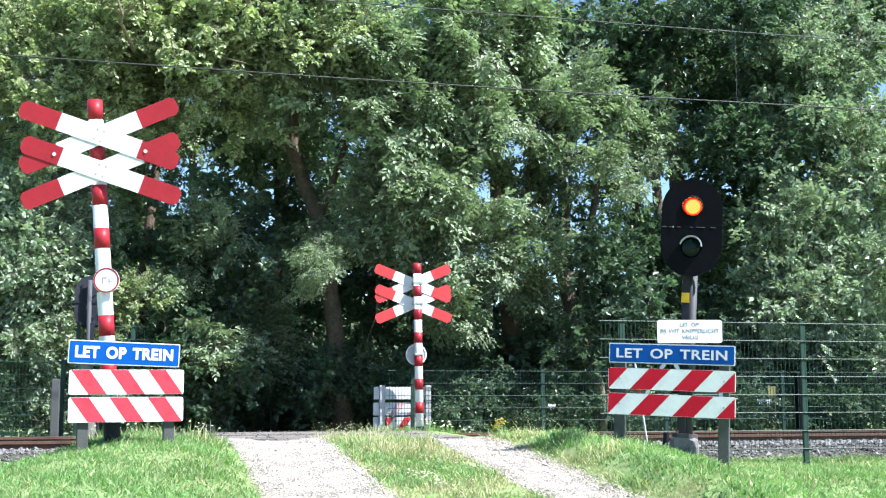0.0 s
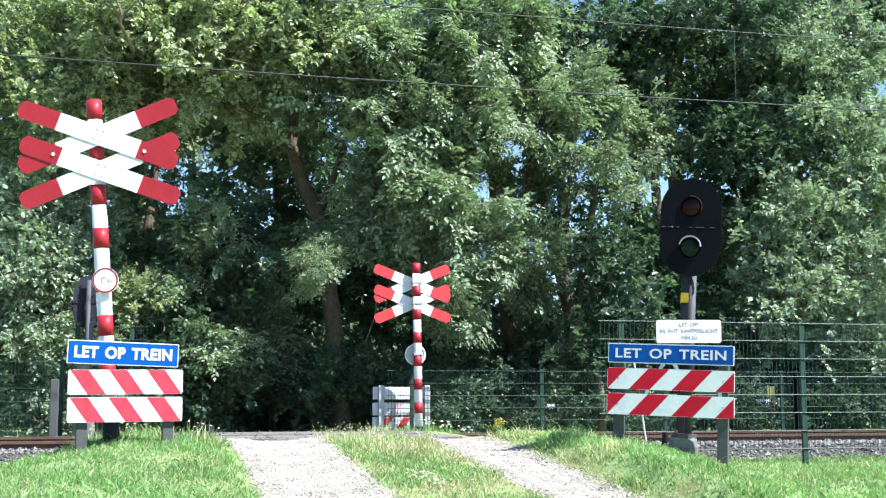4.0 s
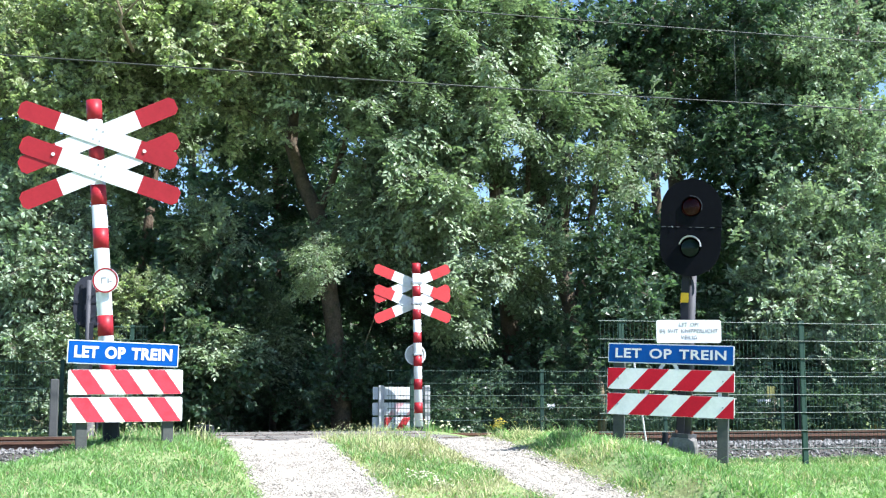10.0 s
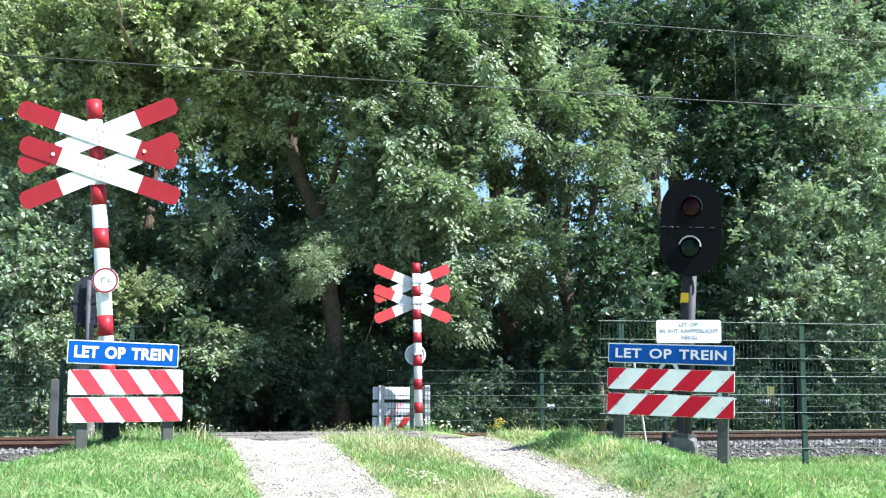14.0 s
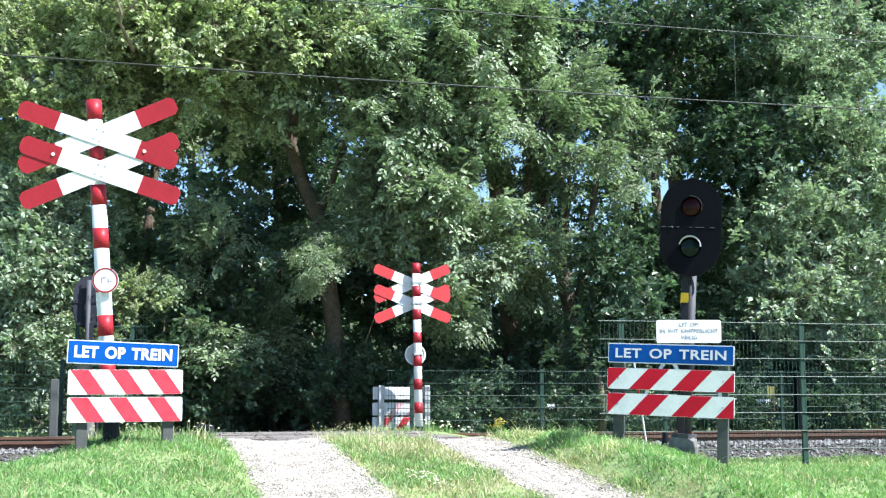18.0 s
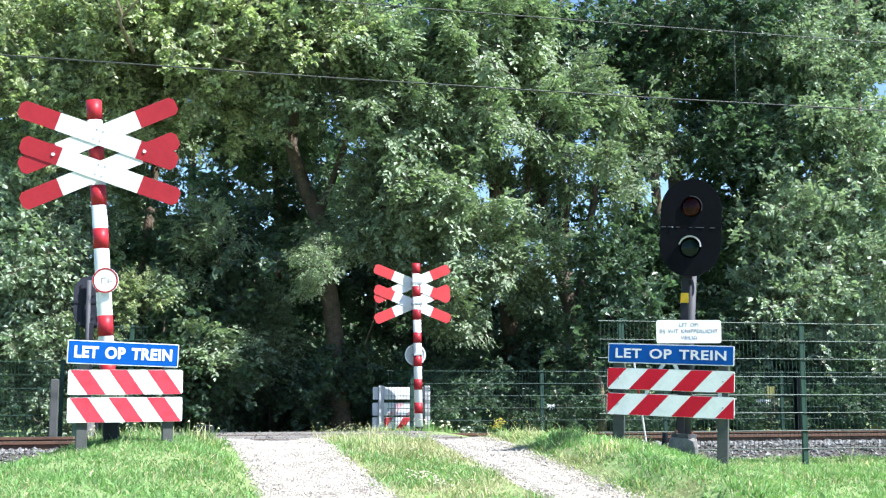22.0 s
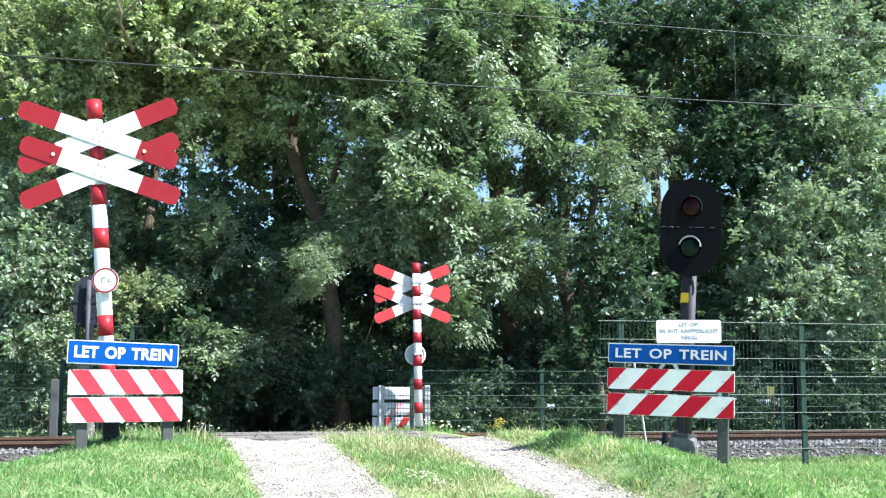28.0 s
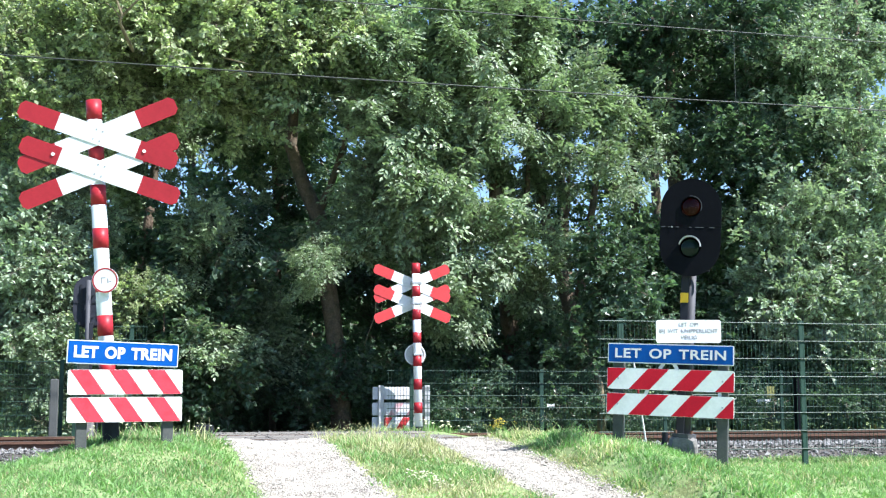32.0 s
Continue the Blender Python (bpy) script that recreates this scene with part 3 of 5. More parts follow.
def warning_signal(m, label, front=True, plate=True, paint=None):
    """Two-lamp warning light on a black board on a grey pole; its lamp insert turns to flash."""
    s = thing("warning_signal", m, label, "signal light", "warning lights at the crossing")
    part("pole", rod(bmesh.new(), (0.022, 0.10, 0.27), (0.022, 0.10, 1.66 if front else 2.28), 0.034, None, 20), M_GREYPAINT, s, "grey tubular pole", True)
    part("cable_duct", box(bmesh.new(), (-0.062, 0.055, 0.27), (0.004, 0.125, 1.64), 0.006), M_DUCT, s, "dark cable duct beside the pole")
    for x in (-0.13, 0.13):
        part("strap", box(bmesh.new(), (x - 0.015, 0.012, 1.60), (x + 0.015, 0.03, 2.22)), M_DUCT, s)
    part("head_bracket", box(bmesh.new(), (-0.16, 0.03, 1.60), (0.16, 0.054, 1.65), 0.004), M_DUCT, s)
    w, top, bottom = 0.487, 2.355, 1.555
    half, n = w / 2, 20
    up = [(half * math.cos(math.pi * k / n), top - half + half * math.sin(math.pi * k / n)) for k in range(n + 1)] + [(-half, SEAM_Z + 0.003), (half, SEAM_Z + 0.003)]
    down = [(half * math.cos(math.pi * k / n), bottom + half - half * math.sin(math.pi * k / n)) for k in range(n + 1)] + [(-half, SEAM_Z - 0.003), (half, SEAM_Z - 0.003)]
    for outline, z in ((up, RED_Z), (down, WHITE_Z)):
        part("target_board", plate_with_hole(bmesh.new(), outline, 0, z, 0.080, -0.012, 0.012), paint or M_BLACK, s, "black rounded half of the target board")
    part("seam_strip", box(bmesh.new(), (-half, 0.012, SEAM_Z - 0.02), (half, 0.024, SEAM_Z + 0.02)), M_DUCT, s)
    insert = None
    if front:
        part("seam_bolt", rod(bmesh.new(), (-0.147, -0.018, SEAM_Z), (-0.147, -0.010, SEAM_Z), 0.006, None, 8), M_ALU, s, "bright bolt head in the seam")
        for a, b in ((-0.235, -0.20), (-0.178, -0.16), (-0.115, -0.09), (-0.01, 0.01), (0.04, 0.105), (0.15, 0.19)):
            part("seam_lip", box(bmesh.new(), (a, -0.015, SEAM_Z - 0.0035), (b, -0.008, SEAM_Z + 0.0035)), M_GREYPAINT, s, "bare metal lip along the seam")
    for z, lens, name in ((RED_Z, M_REDLENS, "red_lamp"), (WHITE_Z, M_CLEARLENS, "white_lamp")):
        bm = bmesh.new()
        for r0, r1, y0, y1 in ((0.083, 0.083, -0.02, 0.21 if front else 0.05), (0.078, 0.078, -0.02, 0.20 if front else 0.045)):
            a = [bm.verts.new((r0 * math.cos(2 * math.pi * k / 32), y0, z + r0 * math.sin(2 * math.pi * k / 32))) for k in range(32)]
            b = [bm.verts.new((r1 * math.cos(2 * math.pi * k / 32), y1, z + r1 * math.sin(2 * math.pi * k / 32))) for k in range(32)]
            for k in range(32):
                bm.faces.new((a[k], a[(k + 1) % 32], b[(k + 1) % 32], b[k]))
            bm.faces.new(b)
        lamp = part(name, bm, paint or M_BLACK, s, "black round lamp housing")
        part("lens", dome(bmesh.new(), 0.076, 0.02, 0, z, -0.012), lens, lamp, "dark red glass lens" if lens is M_REDLENS else "clear greenish glass lens", True)
        bm = bmesh.new()
        inner, outer = [], []
        for k in range(17):
            a = radians(0 + 165 * k / 16) if name == "white_lamp" else radians(-25 + 125 * k / 16)
            reach = -0.10 + 0.075 * k / 16 if name == "white_lamp" else -0.03
            for row, r in ((inner, 0.083), (outer, 0.088 if name == "red_lamp" else 0.094)):
                row.append([bm.verts.new((r * math.cos(a), y, z + r * math.sin(a))) for y in (-0.012, reach)])
        for k in range(16):
            for row in (inner, outer):
                f = bm.faces.new((row[k][0], row[k + 1][0], row[k + 1][1], row[k][1]))
                f.material_index = 1 if row is inner and name == "white_lamp" else 0
            f = bm.faces.new((inner[k][1], inner[k + 1][1], outer[k + 1][1], outer[k][1]))
            f.material_index = 1
        # white lamp: inner face and rim painted pale as a reflected crescent
        part("visor", bm, [M_BLACK, M_VISORLIT if name == "white_lamp" else M_GREYPAINT], lamp, "short sun visor over the lens")
        if name == "red_lamp" and front:
            bm = bmesh.new()
            ids = []
            rings = [[bm.verts.new((r * math.cos(2 * math.pi * k / 32), -0.012 + 0.01 * (r < 0.05), r * math.sin(2 * math.pi * k / 32))) for k in range(32)] for r in (0.073, 0.066, 0.057, 0.001)]
            back = [bm.verts.new((0.073 * math.cos(2 * math.pi * k / 32), 0.016, 0.073 * math.sin(2 * math.pi * k / 32))) for k in range(32)]
            for a, b, i in ((rings[0], rings[1], 1), (rings[1], rings[2], 3), (rings[2], rings[3], 0), (rings[0], back, 2)):
                for k in range(32):
                    bm.faces.new((a[k], a[(k + 1) % 32], b[(k + 1) % 32], b[k])).material_index = i
            bm.faces.new(back).material_index = 2
            insert = part("lamp_insert", bm, [M_LAMP, M_LAMPRIM, M_LAMPBACK, M_LAMPMID], s, "glowing lamp reflector that turns behind the red lens")
            insert.location = (0, LAMP_BACK, RED_Z + 0.011)
        if name == "white_lamp":
            part("reflector", slab(bmesh.new(), circle(0.072, 24, 0, z), 0.02, 0.03), M_REFLECTOR, lamp, "dull reflector behind the lens")
    part("yellow_tag", box(bmesh.new(), (-0.064, 0.046, 1.345), (0.0, 0.054, 1.425), 0.002), M_YELLOW, s, "small yellow tag on the pole")
    if plate:
        p = part("notice_plate", slab(bmesh.new(), [(x + 0.0, z + 1.108) for x, z in rounded(0.525, 0.185, 0.02)], -0.012, -0.004), M_WHITE, s, "white notice plate with rounded corners")
        for words, z, width in (("LET OP!", 1.163, 0.155), ("BIJ WIT KNIPPERLICHT", 1.112, 0.47), ("VEILIG", 1.060, 0.13)):
            lettering(words, 0.042, M_INK, p, (0.0, -0.0135, z), 0.0, width)
        hinge = Matrix.Translation((0, -0.008, 1.108))  # the plate is turned a little towards the bank, only to catch the sun and look bright
        p.matrix_basis = Matrix.Translation((0.016, -0.02, 0)) @ hinge @ Matrix.Rotation(radians(17), 4, "Z") @ Matrix.Rotation(radians(-3.4), 4, "Y") @ hinge.inverted()
        for dx in (-0.07, 0.0):
            part("plate_arm", box(bmesh.new(), (dx - 0.015, -0.004, 1.09), (dx + 0.015, 0.05, 1.12)), M_ALU, s)
        part("plate_bracket", box(bmesh.new(), (-0.10, 0.03, 1.085), (0.06, 0.054, 1.125), 0.004), M_ALU, s)
    part("base_flange", rod(bmesh.new(), (0, 0.10, 0.255), (0, 0.10, 0.29), 0.10, None, 20), M_GREYPAINT, s)
    for k in range(4):
        a = radians(45 + 90 * k)
        part("anchor_bolt", rod(bmesh.new(), (0.085 * math.cos(a), 0.10 + 0.085 * math.sin(a), 0.25), (0.085 * math.cos(a), 0.10 + 0.085 * math.sin(a), 0.315), 0.011, None, 6), M_RUST, s)
    bm = bmesh.new()
    rings = []
    for z, w in ((-0.35, 0.118), (0.0, 0.118), (0.19, 0.115), (0.245, 0.105), (0.262, 0.085)):
        ring = []
        for k in range(20):
            a = 2 * math.pi * k / 20
            q = w * (abs(math.cos(a)) ** 6 + abs(math.sin(a)) ** 6) ** (-1 / 6)
            q *= 1 + 0.13 * noise.noise(Vector((math.cos(a) * 2.2, math.sin(a) * 2.2, z * 7)))
            ring.append(bm.verts.new((q * math.cos(a), 0.10 + q * math.sin(a), z + 0.02 * noise.noise(Vector((k * 0.9, z * 9, 2))) * (z > 0.1))))
        if rings:
            for k in range(20):
                bm.faces.new((rings[-1][k], rings[-1][(k + 1) % 20], ring[(k + 1) % 20], ring[k]))
        rings.append(ring)
    bm.faces.new(rings[-1])
    part("foundation", bm, M_CONCRETE, s, "crumbling concrete foundation block")
    part("cable_pipe", rod(bmesh.new(), (-0.17, 0.06, -0.3), (-0.145, 0.06, 0.29), 0.024, None, 12), M_DUCT, s, "black cable pipe at the foot")
    return s, insert


def mesh_fence(name, s, d0, d1, z_top, tall, posts, mat, label, post_h, foot,  bar_gap=0.2, wires=0.05, slope=0.0):
    """Welded bar fence: posts, doubled level bars and upright wires."""
    x, y = at(s, d0)
    f = thing(name, Matrix.Translation((x, y, 0)) @ pose(0, 0, 0, 0, 0, math.degrees(ROT)), label, "fence", "green fences along the track")
    run = d1 - d0
    zt = lambda u: z_top + slope * u
    for u in posts:
        part("post", box(bmesh.new(), (u - 0.03, -0.02, foot), (u + 0.03, 0.02, zt(u) + post_h), 0.004), M_FENCE, f, "green square fence post")
    k, z = 0, 0.0
    while z < tall:
        bm = bmesh.new()
        for y_ in (-0.028, -0.012):
            rod(bm, (0, y_, zt(0) - z), (run, y_, zt(run) - z), 0.0058, None, 6)
        part("level_bar", bm, mat, f)
        z += bar_gap
    me = finish("upright_wire", rod(bmesh.new(), (0, -0.02, -tall), (0, -0.02, 0.03), 0.0027, None, 5), M_FENCE)
    u = 0.025
    while u < run:
        ob = new("upright_wire", me)
        ob.parent, ob.location = f, (u, 0, zt(u))
        u += wires
    return f

# ---- trees and shrubs ----
def bough_mesh(name, seed, kind, leaf_mat):
    """A leafy bough about a metre long, growing along +x and drooping: twigs with compound or single leaves."""
    rng = np.random.default_rng(seed)
    verts, faces, ids = [], [], []

    def leaf(base, way, up, length, width, fold=0.25):
        side = np.cross(way, up)
        side /= np.linalg.norm(side) + 1e-9
        nrm = np.cross(side, way)
        k = len(verts)
        mid = base + way * length * 0.45
        tip = base + way * length - nrm * length * 0.15
        for p in (base, mid + side * width + nrm * width * fold, tip, mid - side * width + nrm * width * fold):
            verts.append(tuple(p))
        faces.extend(((k, k + 1, k + 2), (k, k + 2, k + 3)))
        ids.extend((0, 0))

    def twig(a, b, r):
        way = (b - a) / (np.linalg.norm(b - a) + 1e-9)
        s1 = np.cross(way, (0.3, 0.5, 0.8))
        s1 /= np.linalg.norm(s1)
        s2 = np.cross(way, s1)
        k = len(verts)
        for c, q in ((a, r), (b, r * 0.6)):
            for j in range(3):
                ang = 2.094 * j
                verts.append(tuple(c + (s1 * math.cos(ang) + s2 * math.sin(ang)) * q))
        for j in range(3):
            i = (j + 1) % 3
            faces.append((k + j, k + i, k + 3 + i, k + 3 + j))
            ids.append(1)

    droop = {"ash": 0.35, "poplar": 0.55, "shrub": 0.1, "fresh": 0.25}[kind]
    spine = [np.zeros(3)]
    for i in range(5):
        spine.append(spine[-1] + np.array([0.2, rng.normal(0, 0.04), 0.05 - droop * 0.08 * i]))
        twig(spine[-2], spine[-1], 0.010 - 0.0015 * i)
    for i in range(13):
        t = rng.uniform(0.2, 1.0) * 4.99
        root = spine[int(t)] + (spine[int(t) + 1] - spine[int(t)]) * (t % 1)
        ang = rng.uniform(0, 6.28)
        way = np.array([0.7 * rng.uniform(0.2, 1), math.cos(ang) * 0.8, math.sin(ang) * 0.75 - droop * 0.45])
        way /= np.linalg.norm(way)
        long = rng.uniform(0.22, 0.48)
        end = root + way * long
        twig(root, end, 0.005)
        count = {"ash": 4, "poplar": 11, "shrub": 11, "fresh": 16}[kind]
        for j in range(count):
            q = root + way * long * (0.25 + 0.75 * (j + rng.uniform(0, 0.6)) / count)
            a = rng.uniform(0, 6.28)
            if kind == "ash":
                stem = np.array([math.cos(a) + way[0] * 0.6, math.sin(a) + way[1] * 0.6, rng.uniform(-0.7, 0.3)])
                stem /= np.linalg.norm(stem)
                up = np.array([rng.normal(0, 0.35), rng.normal(0, 0.35), 1.0])
                across = np.cross(stem, up)
                across /= np.linalg.norm(across)
                reach = rng.uniform(0.15, 0.24)
                for p in range(1, 4):
                    node = q + stem * reach * (0.25 + 0.25 * p) - np.array([0, 0, 0.03 * p * p * 0.3])
                    for sgn in ((-1, 1) if p < 3 else (0,)):
                        out = across * sgn * 0.9 + stem * (0.55 if sgn else 1.0) + np.array([0, 0, rng.normal(-0.15, 0.2)])
                        leaf(node, out / np.linalg.norm(out), up, rng.uniform(0.09, 0.13), rng.uniform(0.027, 0.040))
            else:
                out = np.array([math.cos(a) + way[0] * 0.5, math.sin(a) + way[1] * 0.5, rng.uniform(-0.9, 0.25)])
                out /= np.linalg.norm(out)
                up = np.array([rng.normal(0, 0.6), rng.normal(0, 0.6), 1.0])
                size = rng.uniform(0.085, 0.135) if kind == "poplar" else rng.uniform(0.065, 0.115) if kind == "fresh" else rng.uniform(0.085, 0.15)
                leaf(q, out, up, size, size * (0.30 if kind == "poplar" else 0.36), 0.2)
    return mesh_of(name, verts, faces, [leaf_mat, M_TWIG], ids)


BOUGHS = {
    "ash": [bough_mesh("ash_bough", 10 + i, "ash", M_ASH) for i in range(6)],
    "poplar": [bough_mesh("poplar_bough", 30 + i, "poplar", M_POPLAR) for i in range(6)],
    # the darkened leaves, also mixed into ash crowns where these should look shaded
    "dark": [bough_mesh("shrub_bough", 50 + i, "shrub", M_SHADELEAF) for i in range(5)],
    "fresh": [bough_mesh("fresh_bough", 70 + i, "fresh", M_LIME) for i in range(4)],
    "far": [bough_mesh("far_bough", 90 + i, "shrub", M_FARLEAF) for i in range(4)],
}
SWAYING = []                                        # boughs that the wind moves: object, home pose, strength


def crown(tree, lobe, radii, count, kind, size=1.0, sway=0.0, seed=0, hollow=0.55, bunch=6):
    """Boughs in bunches over an ellipsoid, most near its skin, fanning outwards with gaps between. Places in the tree's space."""
    rng = np.random.default_rng(seed)
    kinds, done = BOUGHS[kind], 0
    while done < count:
        v = rng.normal(0, 1, 3)
        v /= np.linalg.norm(v)
        r = rng.uniform(hollow, 1.0) ** 0.7
        wob = 1 + 0.25 * math.sin(v[0] * 5 + seed) * math.sin(v[2] * 6 + seed * 2)
        heart = np.array(lobe) + v * r * np.array(radii) * wob - v * 0.25 * size
        swings = sway and rng.uniform() < sway
        strength = float(rng.uniform(0.6, 1.5))
        for k in range(int(rng.integers(bunch - 2, bunch + 3))):
            yaw = math.atan2(v[1], v[0]) + rng.normal(0, 0.95)
            pitch = -0.45 * v[2] + rng.normal(-0.12, 0.4)
            ob = new("bough", kinds[int(rng.integers(0, len(kinds)))])
            ob.parent = tree
            ob["kind"] = "stuff"
            q = size * rng.uniform(0.6, 1.15)
            ob.scale = (q, q, q)
            p = heart + rng.normal(0, 0.14 * size, 3)
            home = Matrix.Translation(p) @ Euler((rng.normal(0, 0.35), pitch, yaw)).to_matrix().to_4x4()
            ob.location, ob.rotation_mode = home.translation, "QUATERNION"
            ob.rotation_quaternion = home.to_quaternion()
            if swings:
                SWAYING.append((ob, home, strength, float(heart[0])))
            done += 1


def tree_base(name, x, y, label, category="tree"):
    return thing(name, Matrix.Translation((x, y, 0.0)), label, category, "trees behind the railway")


def limb(tree, name, points, radii, label="", n=9):
    base = tree.location
    vs, fs = tube([Vector(p) - base for p in points], radii, n, 0.35)
    ob = new(name, mesh_of(name, vs, fs, M_BARK, None, True))
    ob.parent = tree
    return tagged(ob, label)

# ---- putting the place together ----
ground_sheet()
gravel_lane("gravel_lane", -1.47, -0.48, -6.0, 14.4, "pale crushed gravel wheel track")
gravel_lane("gravel_lane", 0.58, 1.34, -6.0, 14.4, "pale crushed gravel wheel track")
gravel_lane("gravel_apron", -1.95, 2.0, 13.3, 14.45, "pale gravel apron in front of the rails")
gravel_lane("forest_lane", -1.5, 1.4, 18.55, 40.0, "earth lane into the wood, coloured dark for shade", M_SHADESOIL)
crossing_deck()
railway()
overhead_line()

warning_barrier(pose(-2.688, 10.14, 0.165, 0, -0.3, 20), "red and white striped barrier under a blue sign in the sun", -0.70, 0.160, (-0.35, 0.36), 0.5, (0.308, 0.540, 0.780), 0.208, 0.198, 0.945, False, 0.030, M_PINKFILM, 0.314, 0.47, 0.972, 2.2, -0.026)
shaded_barrier = warning_barrier(pose(2.054, 10.95, -0.04, 0, 2.1, -18) @ Matrix.Scale(1.063, 4), "red and white striped barrier under a blue sign in shade", 0.92, 0.190, (-0.446, 0.446), 0.4, (0.504, 0.724, 0.944), 0.184, 0.171, 1.085, False, 0.016, None, 0.368, 0.49, 0.992)
for x, z, tilt in ((-0.075, 0.838, 35), (0.045, 0.840, -30), (-0.20, 0.612, 20), (0.42, 0.60, 0)):
    bm = box(bmesh.new(), (-0.016, 0.016, -0.03), (0.016, 0.022, 0.03), 0.002)
    bmesh.ops.transform(bm, matrix=Matrix.Translation((x, 0, z)) @ Matrix.Rotation(radians(tilt), 4, "Y"), verts=bm.verts)
    part("strap_end", bm, M_WHITE, shaded_barrier, "white plastic strap end")
warning_barrier(pose(-0.705, 19.47, -0.215, 0, 0, 193.8), "back of a striped barrier on two light grey posts", 0.7, 0.1, (-0.44, 0.32), 0.3, (0.312, 0.545, 0.80), 0.205, 0.20, 0.90, True)
crossing_cross(pose(-2.857, 10.36, 0.16, 0, -4.8, 4), "red and white double cross on a banded pole", 3.045, (2.712, 2.397), 1.425, 1.46, 0.112, 0.038, True, 0.040, None, None, 0.30, 0.384, 0.178, (18.8, -23.6))
crossing_cross(pose(-0.385, 19.1, -0.03, 0, 1.1, 193.8), "sunlit back of a red and white double crossing sign", 2.70, (2.38, 2.05), 1.23, 1.34, 0.172, 0.02, False, 0.05, M_FADEDRED, M_BACKWHITE, 0.09, 0.372, 0.168)
signal, lamp_insert = warning_signal(pose(2.193, 11.055, -0.098, 0, 3.4, -15) @ Matrix.Scale(1.152, 4), "black two-lamp warning light flashing red over a white notice plate")
warning_signal(pose(-5.33, 17.9, 0.0, 0, 0, 195), "dark back of a warning light on a grey pole", False, False, M_SIGNALBACK)

mesh_fence("mesh_fence", 12.14, 2.45, 9.4, 1.385, 1.43, (0.27, 2.46, 4.65, 6.84), M_FENCEPALE, "green welded mesh fence beside the ballast", 0.03, -0.25)
mesh_fence("mesh_fence", 18.85, 1.44, 13.8, 0.943, 0.92, (0.415, 2.615, 4.815, 7.015, 9.215, 11.415), M_FENCE, "low dark green mesh fence in front of the wood", 0.03, -0.55)
mesh_fence("mesh_fence", 18.9, -3.4, -2.31, 1.60, 1.5, (0.05, 0.86), M_FENCE, "short tall green mesh fence panel beside the signal", 0.03, -0.55)
mesh_fence("mesh_fence", 18.9, -13.5, -3.45, 1.06, 1.1, (0.05, 2.5, 5.0, 7.5, 9.95), M_FENCE, "low dark green mesh fence in front of poplars", 0.03, -0.55)


def stake(m, long, label):
    """A thin marker stake in red and white pieces, leaning behind the barrier."""
    t = thing("marker_stake", m, label, "stake", "stakes beside the crossing")
    n = 6
    for k in range(n):
        part("stake_piece", rod(bmesh.new(), (0, 0, long * k / n), (0, 0, long * (k + 1) / n), 0.009, None, 8), M_RED if k == 3 else M_WHITE, t)
    return t


stake(pose(1.95, 11.45, ground_z(1.95, 11.45) - 0.05, 0, -7.7, 0), 1.02, "thin red and white marker stake leaning in the grass")


def ribbon(m, label):
    """A white strip of barrier film knotted round a fence wire: two loops and two tails."""
    t = thing("knotted_ribbon", m, label, "ribbon", "ribbons knotted on the far fence")
    for sx in (-1, 1):
        bm = bmesh.new()
        vs = [bm.verts.new(c) for c in ((0, 0, -0.008), (sx * 0.06, -0.018, -0.026), (sx * 0.066, -0.012, 0.03), (0, 0, 0.008))]
        back = [bm.verts.new((v.co.x, v.co.y + 0.004, v.co.z)) for v in vs]
        bm.faces.new(vs)
        bm.faces.new(back[::-1])
        for k in range(4):
            bm.faces.new((vs[k], back[k], back[(k + 1) % 4], vs[(k + 1) % 4]))
        part("loop", bm, M_WHITE, t)
        part("tail", rod(bmesh.new(), (0, 0, 0), (sx * 0.03, -0.01, -0.07), 0.007, 0.004, 6), M_WHITE, t)
    part("knot", box(bmesh.new(), (-0.014, -0.014, -0.014), (0.014, 0.01, 0.014), 0.005), M_WHITE, t)
    return t


for x0, y0, z0 in ((1.80, 20.02, 0.38), (5.52, 20.93, 0.455), (5.66, 20.96, 0.455)):
    ribbon(pose(x0, y0 - 0.06, z0, 0, 0, math.degrees(ROT)), "scrap of white ribbon knotted on the green fence")

tag = thing("fence_notice", pose(5.70, 20.84, 0.60, 0, 0, math.degrees(ROT)), "small faded yellow notice on the far fence", "notice")
part("notice_face", slab(bmesh.new(), rounded(0.15, 0.20, 0.01), -0.045, -0.040), M_NOTICE, tag)
post = thing("gate_post", pose(6.14, 20.6, -0.45, 0, 0, math.degrees(ROT)), "dark square gate post at the far fence", "post")
part("shaft", box(bmesh.new(), (-0.07, -0.07, 0), (0.07, 0.07, 1.35), 0.01), M_BLACK, post)
post = thing("concrete_post", pose(-5.8, 17.85, -0.35, 0, 0, math.degrees(ROT)), "weathered grey concrete post beside the track", "post")
part("shaft", box(bmesh.new(), (-0.06, -0.06, 0), (0.06, 0.06, 1.15), 0.015), M_POST, post)
case = thing("cable_case", Matrix.Translation((-2.643, 13.3, ground_z(-2.643, 13.3))), "small dark cable case in the weeds beside the crossing", "case")
part("case_body", box(bmesh.new(), (-0.09, -0.07, -0.05), (0.09, 0.07, 0.25 - ground_z(-2.643, 13.3)), 0.01), M_DUCT, case)

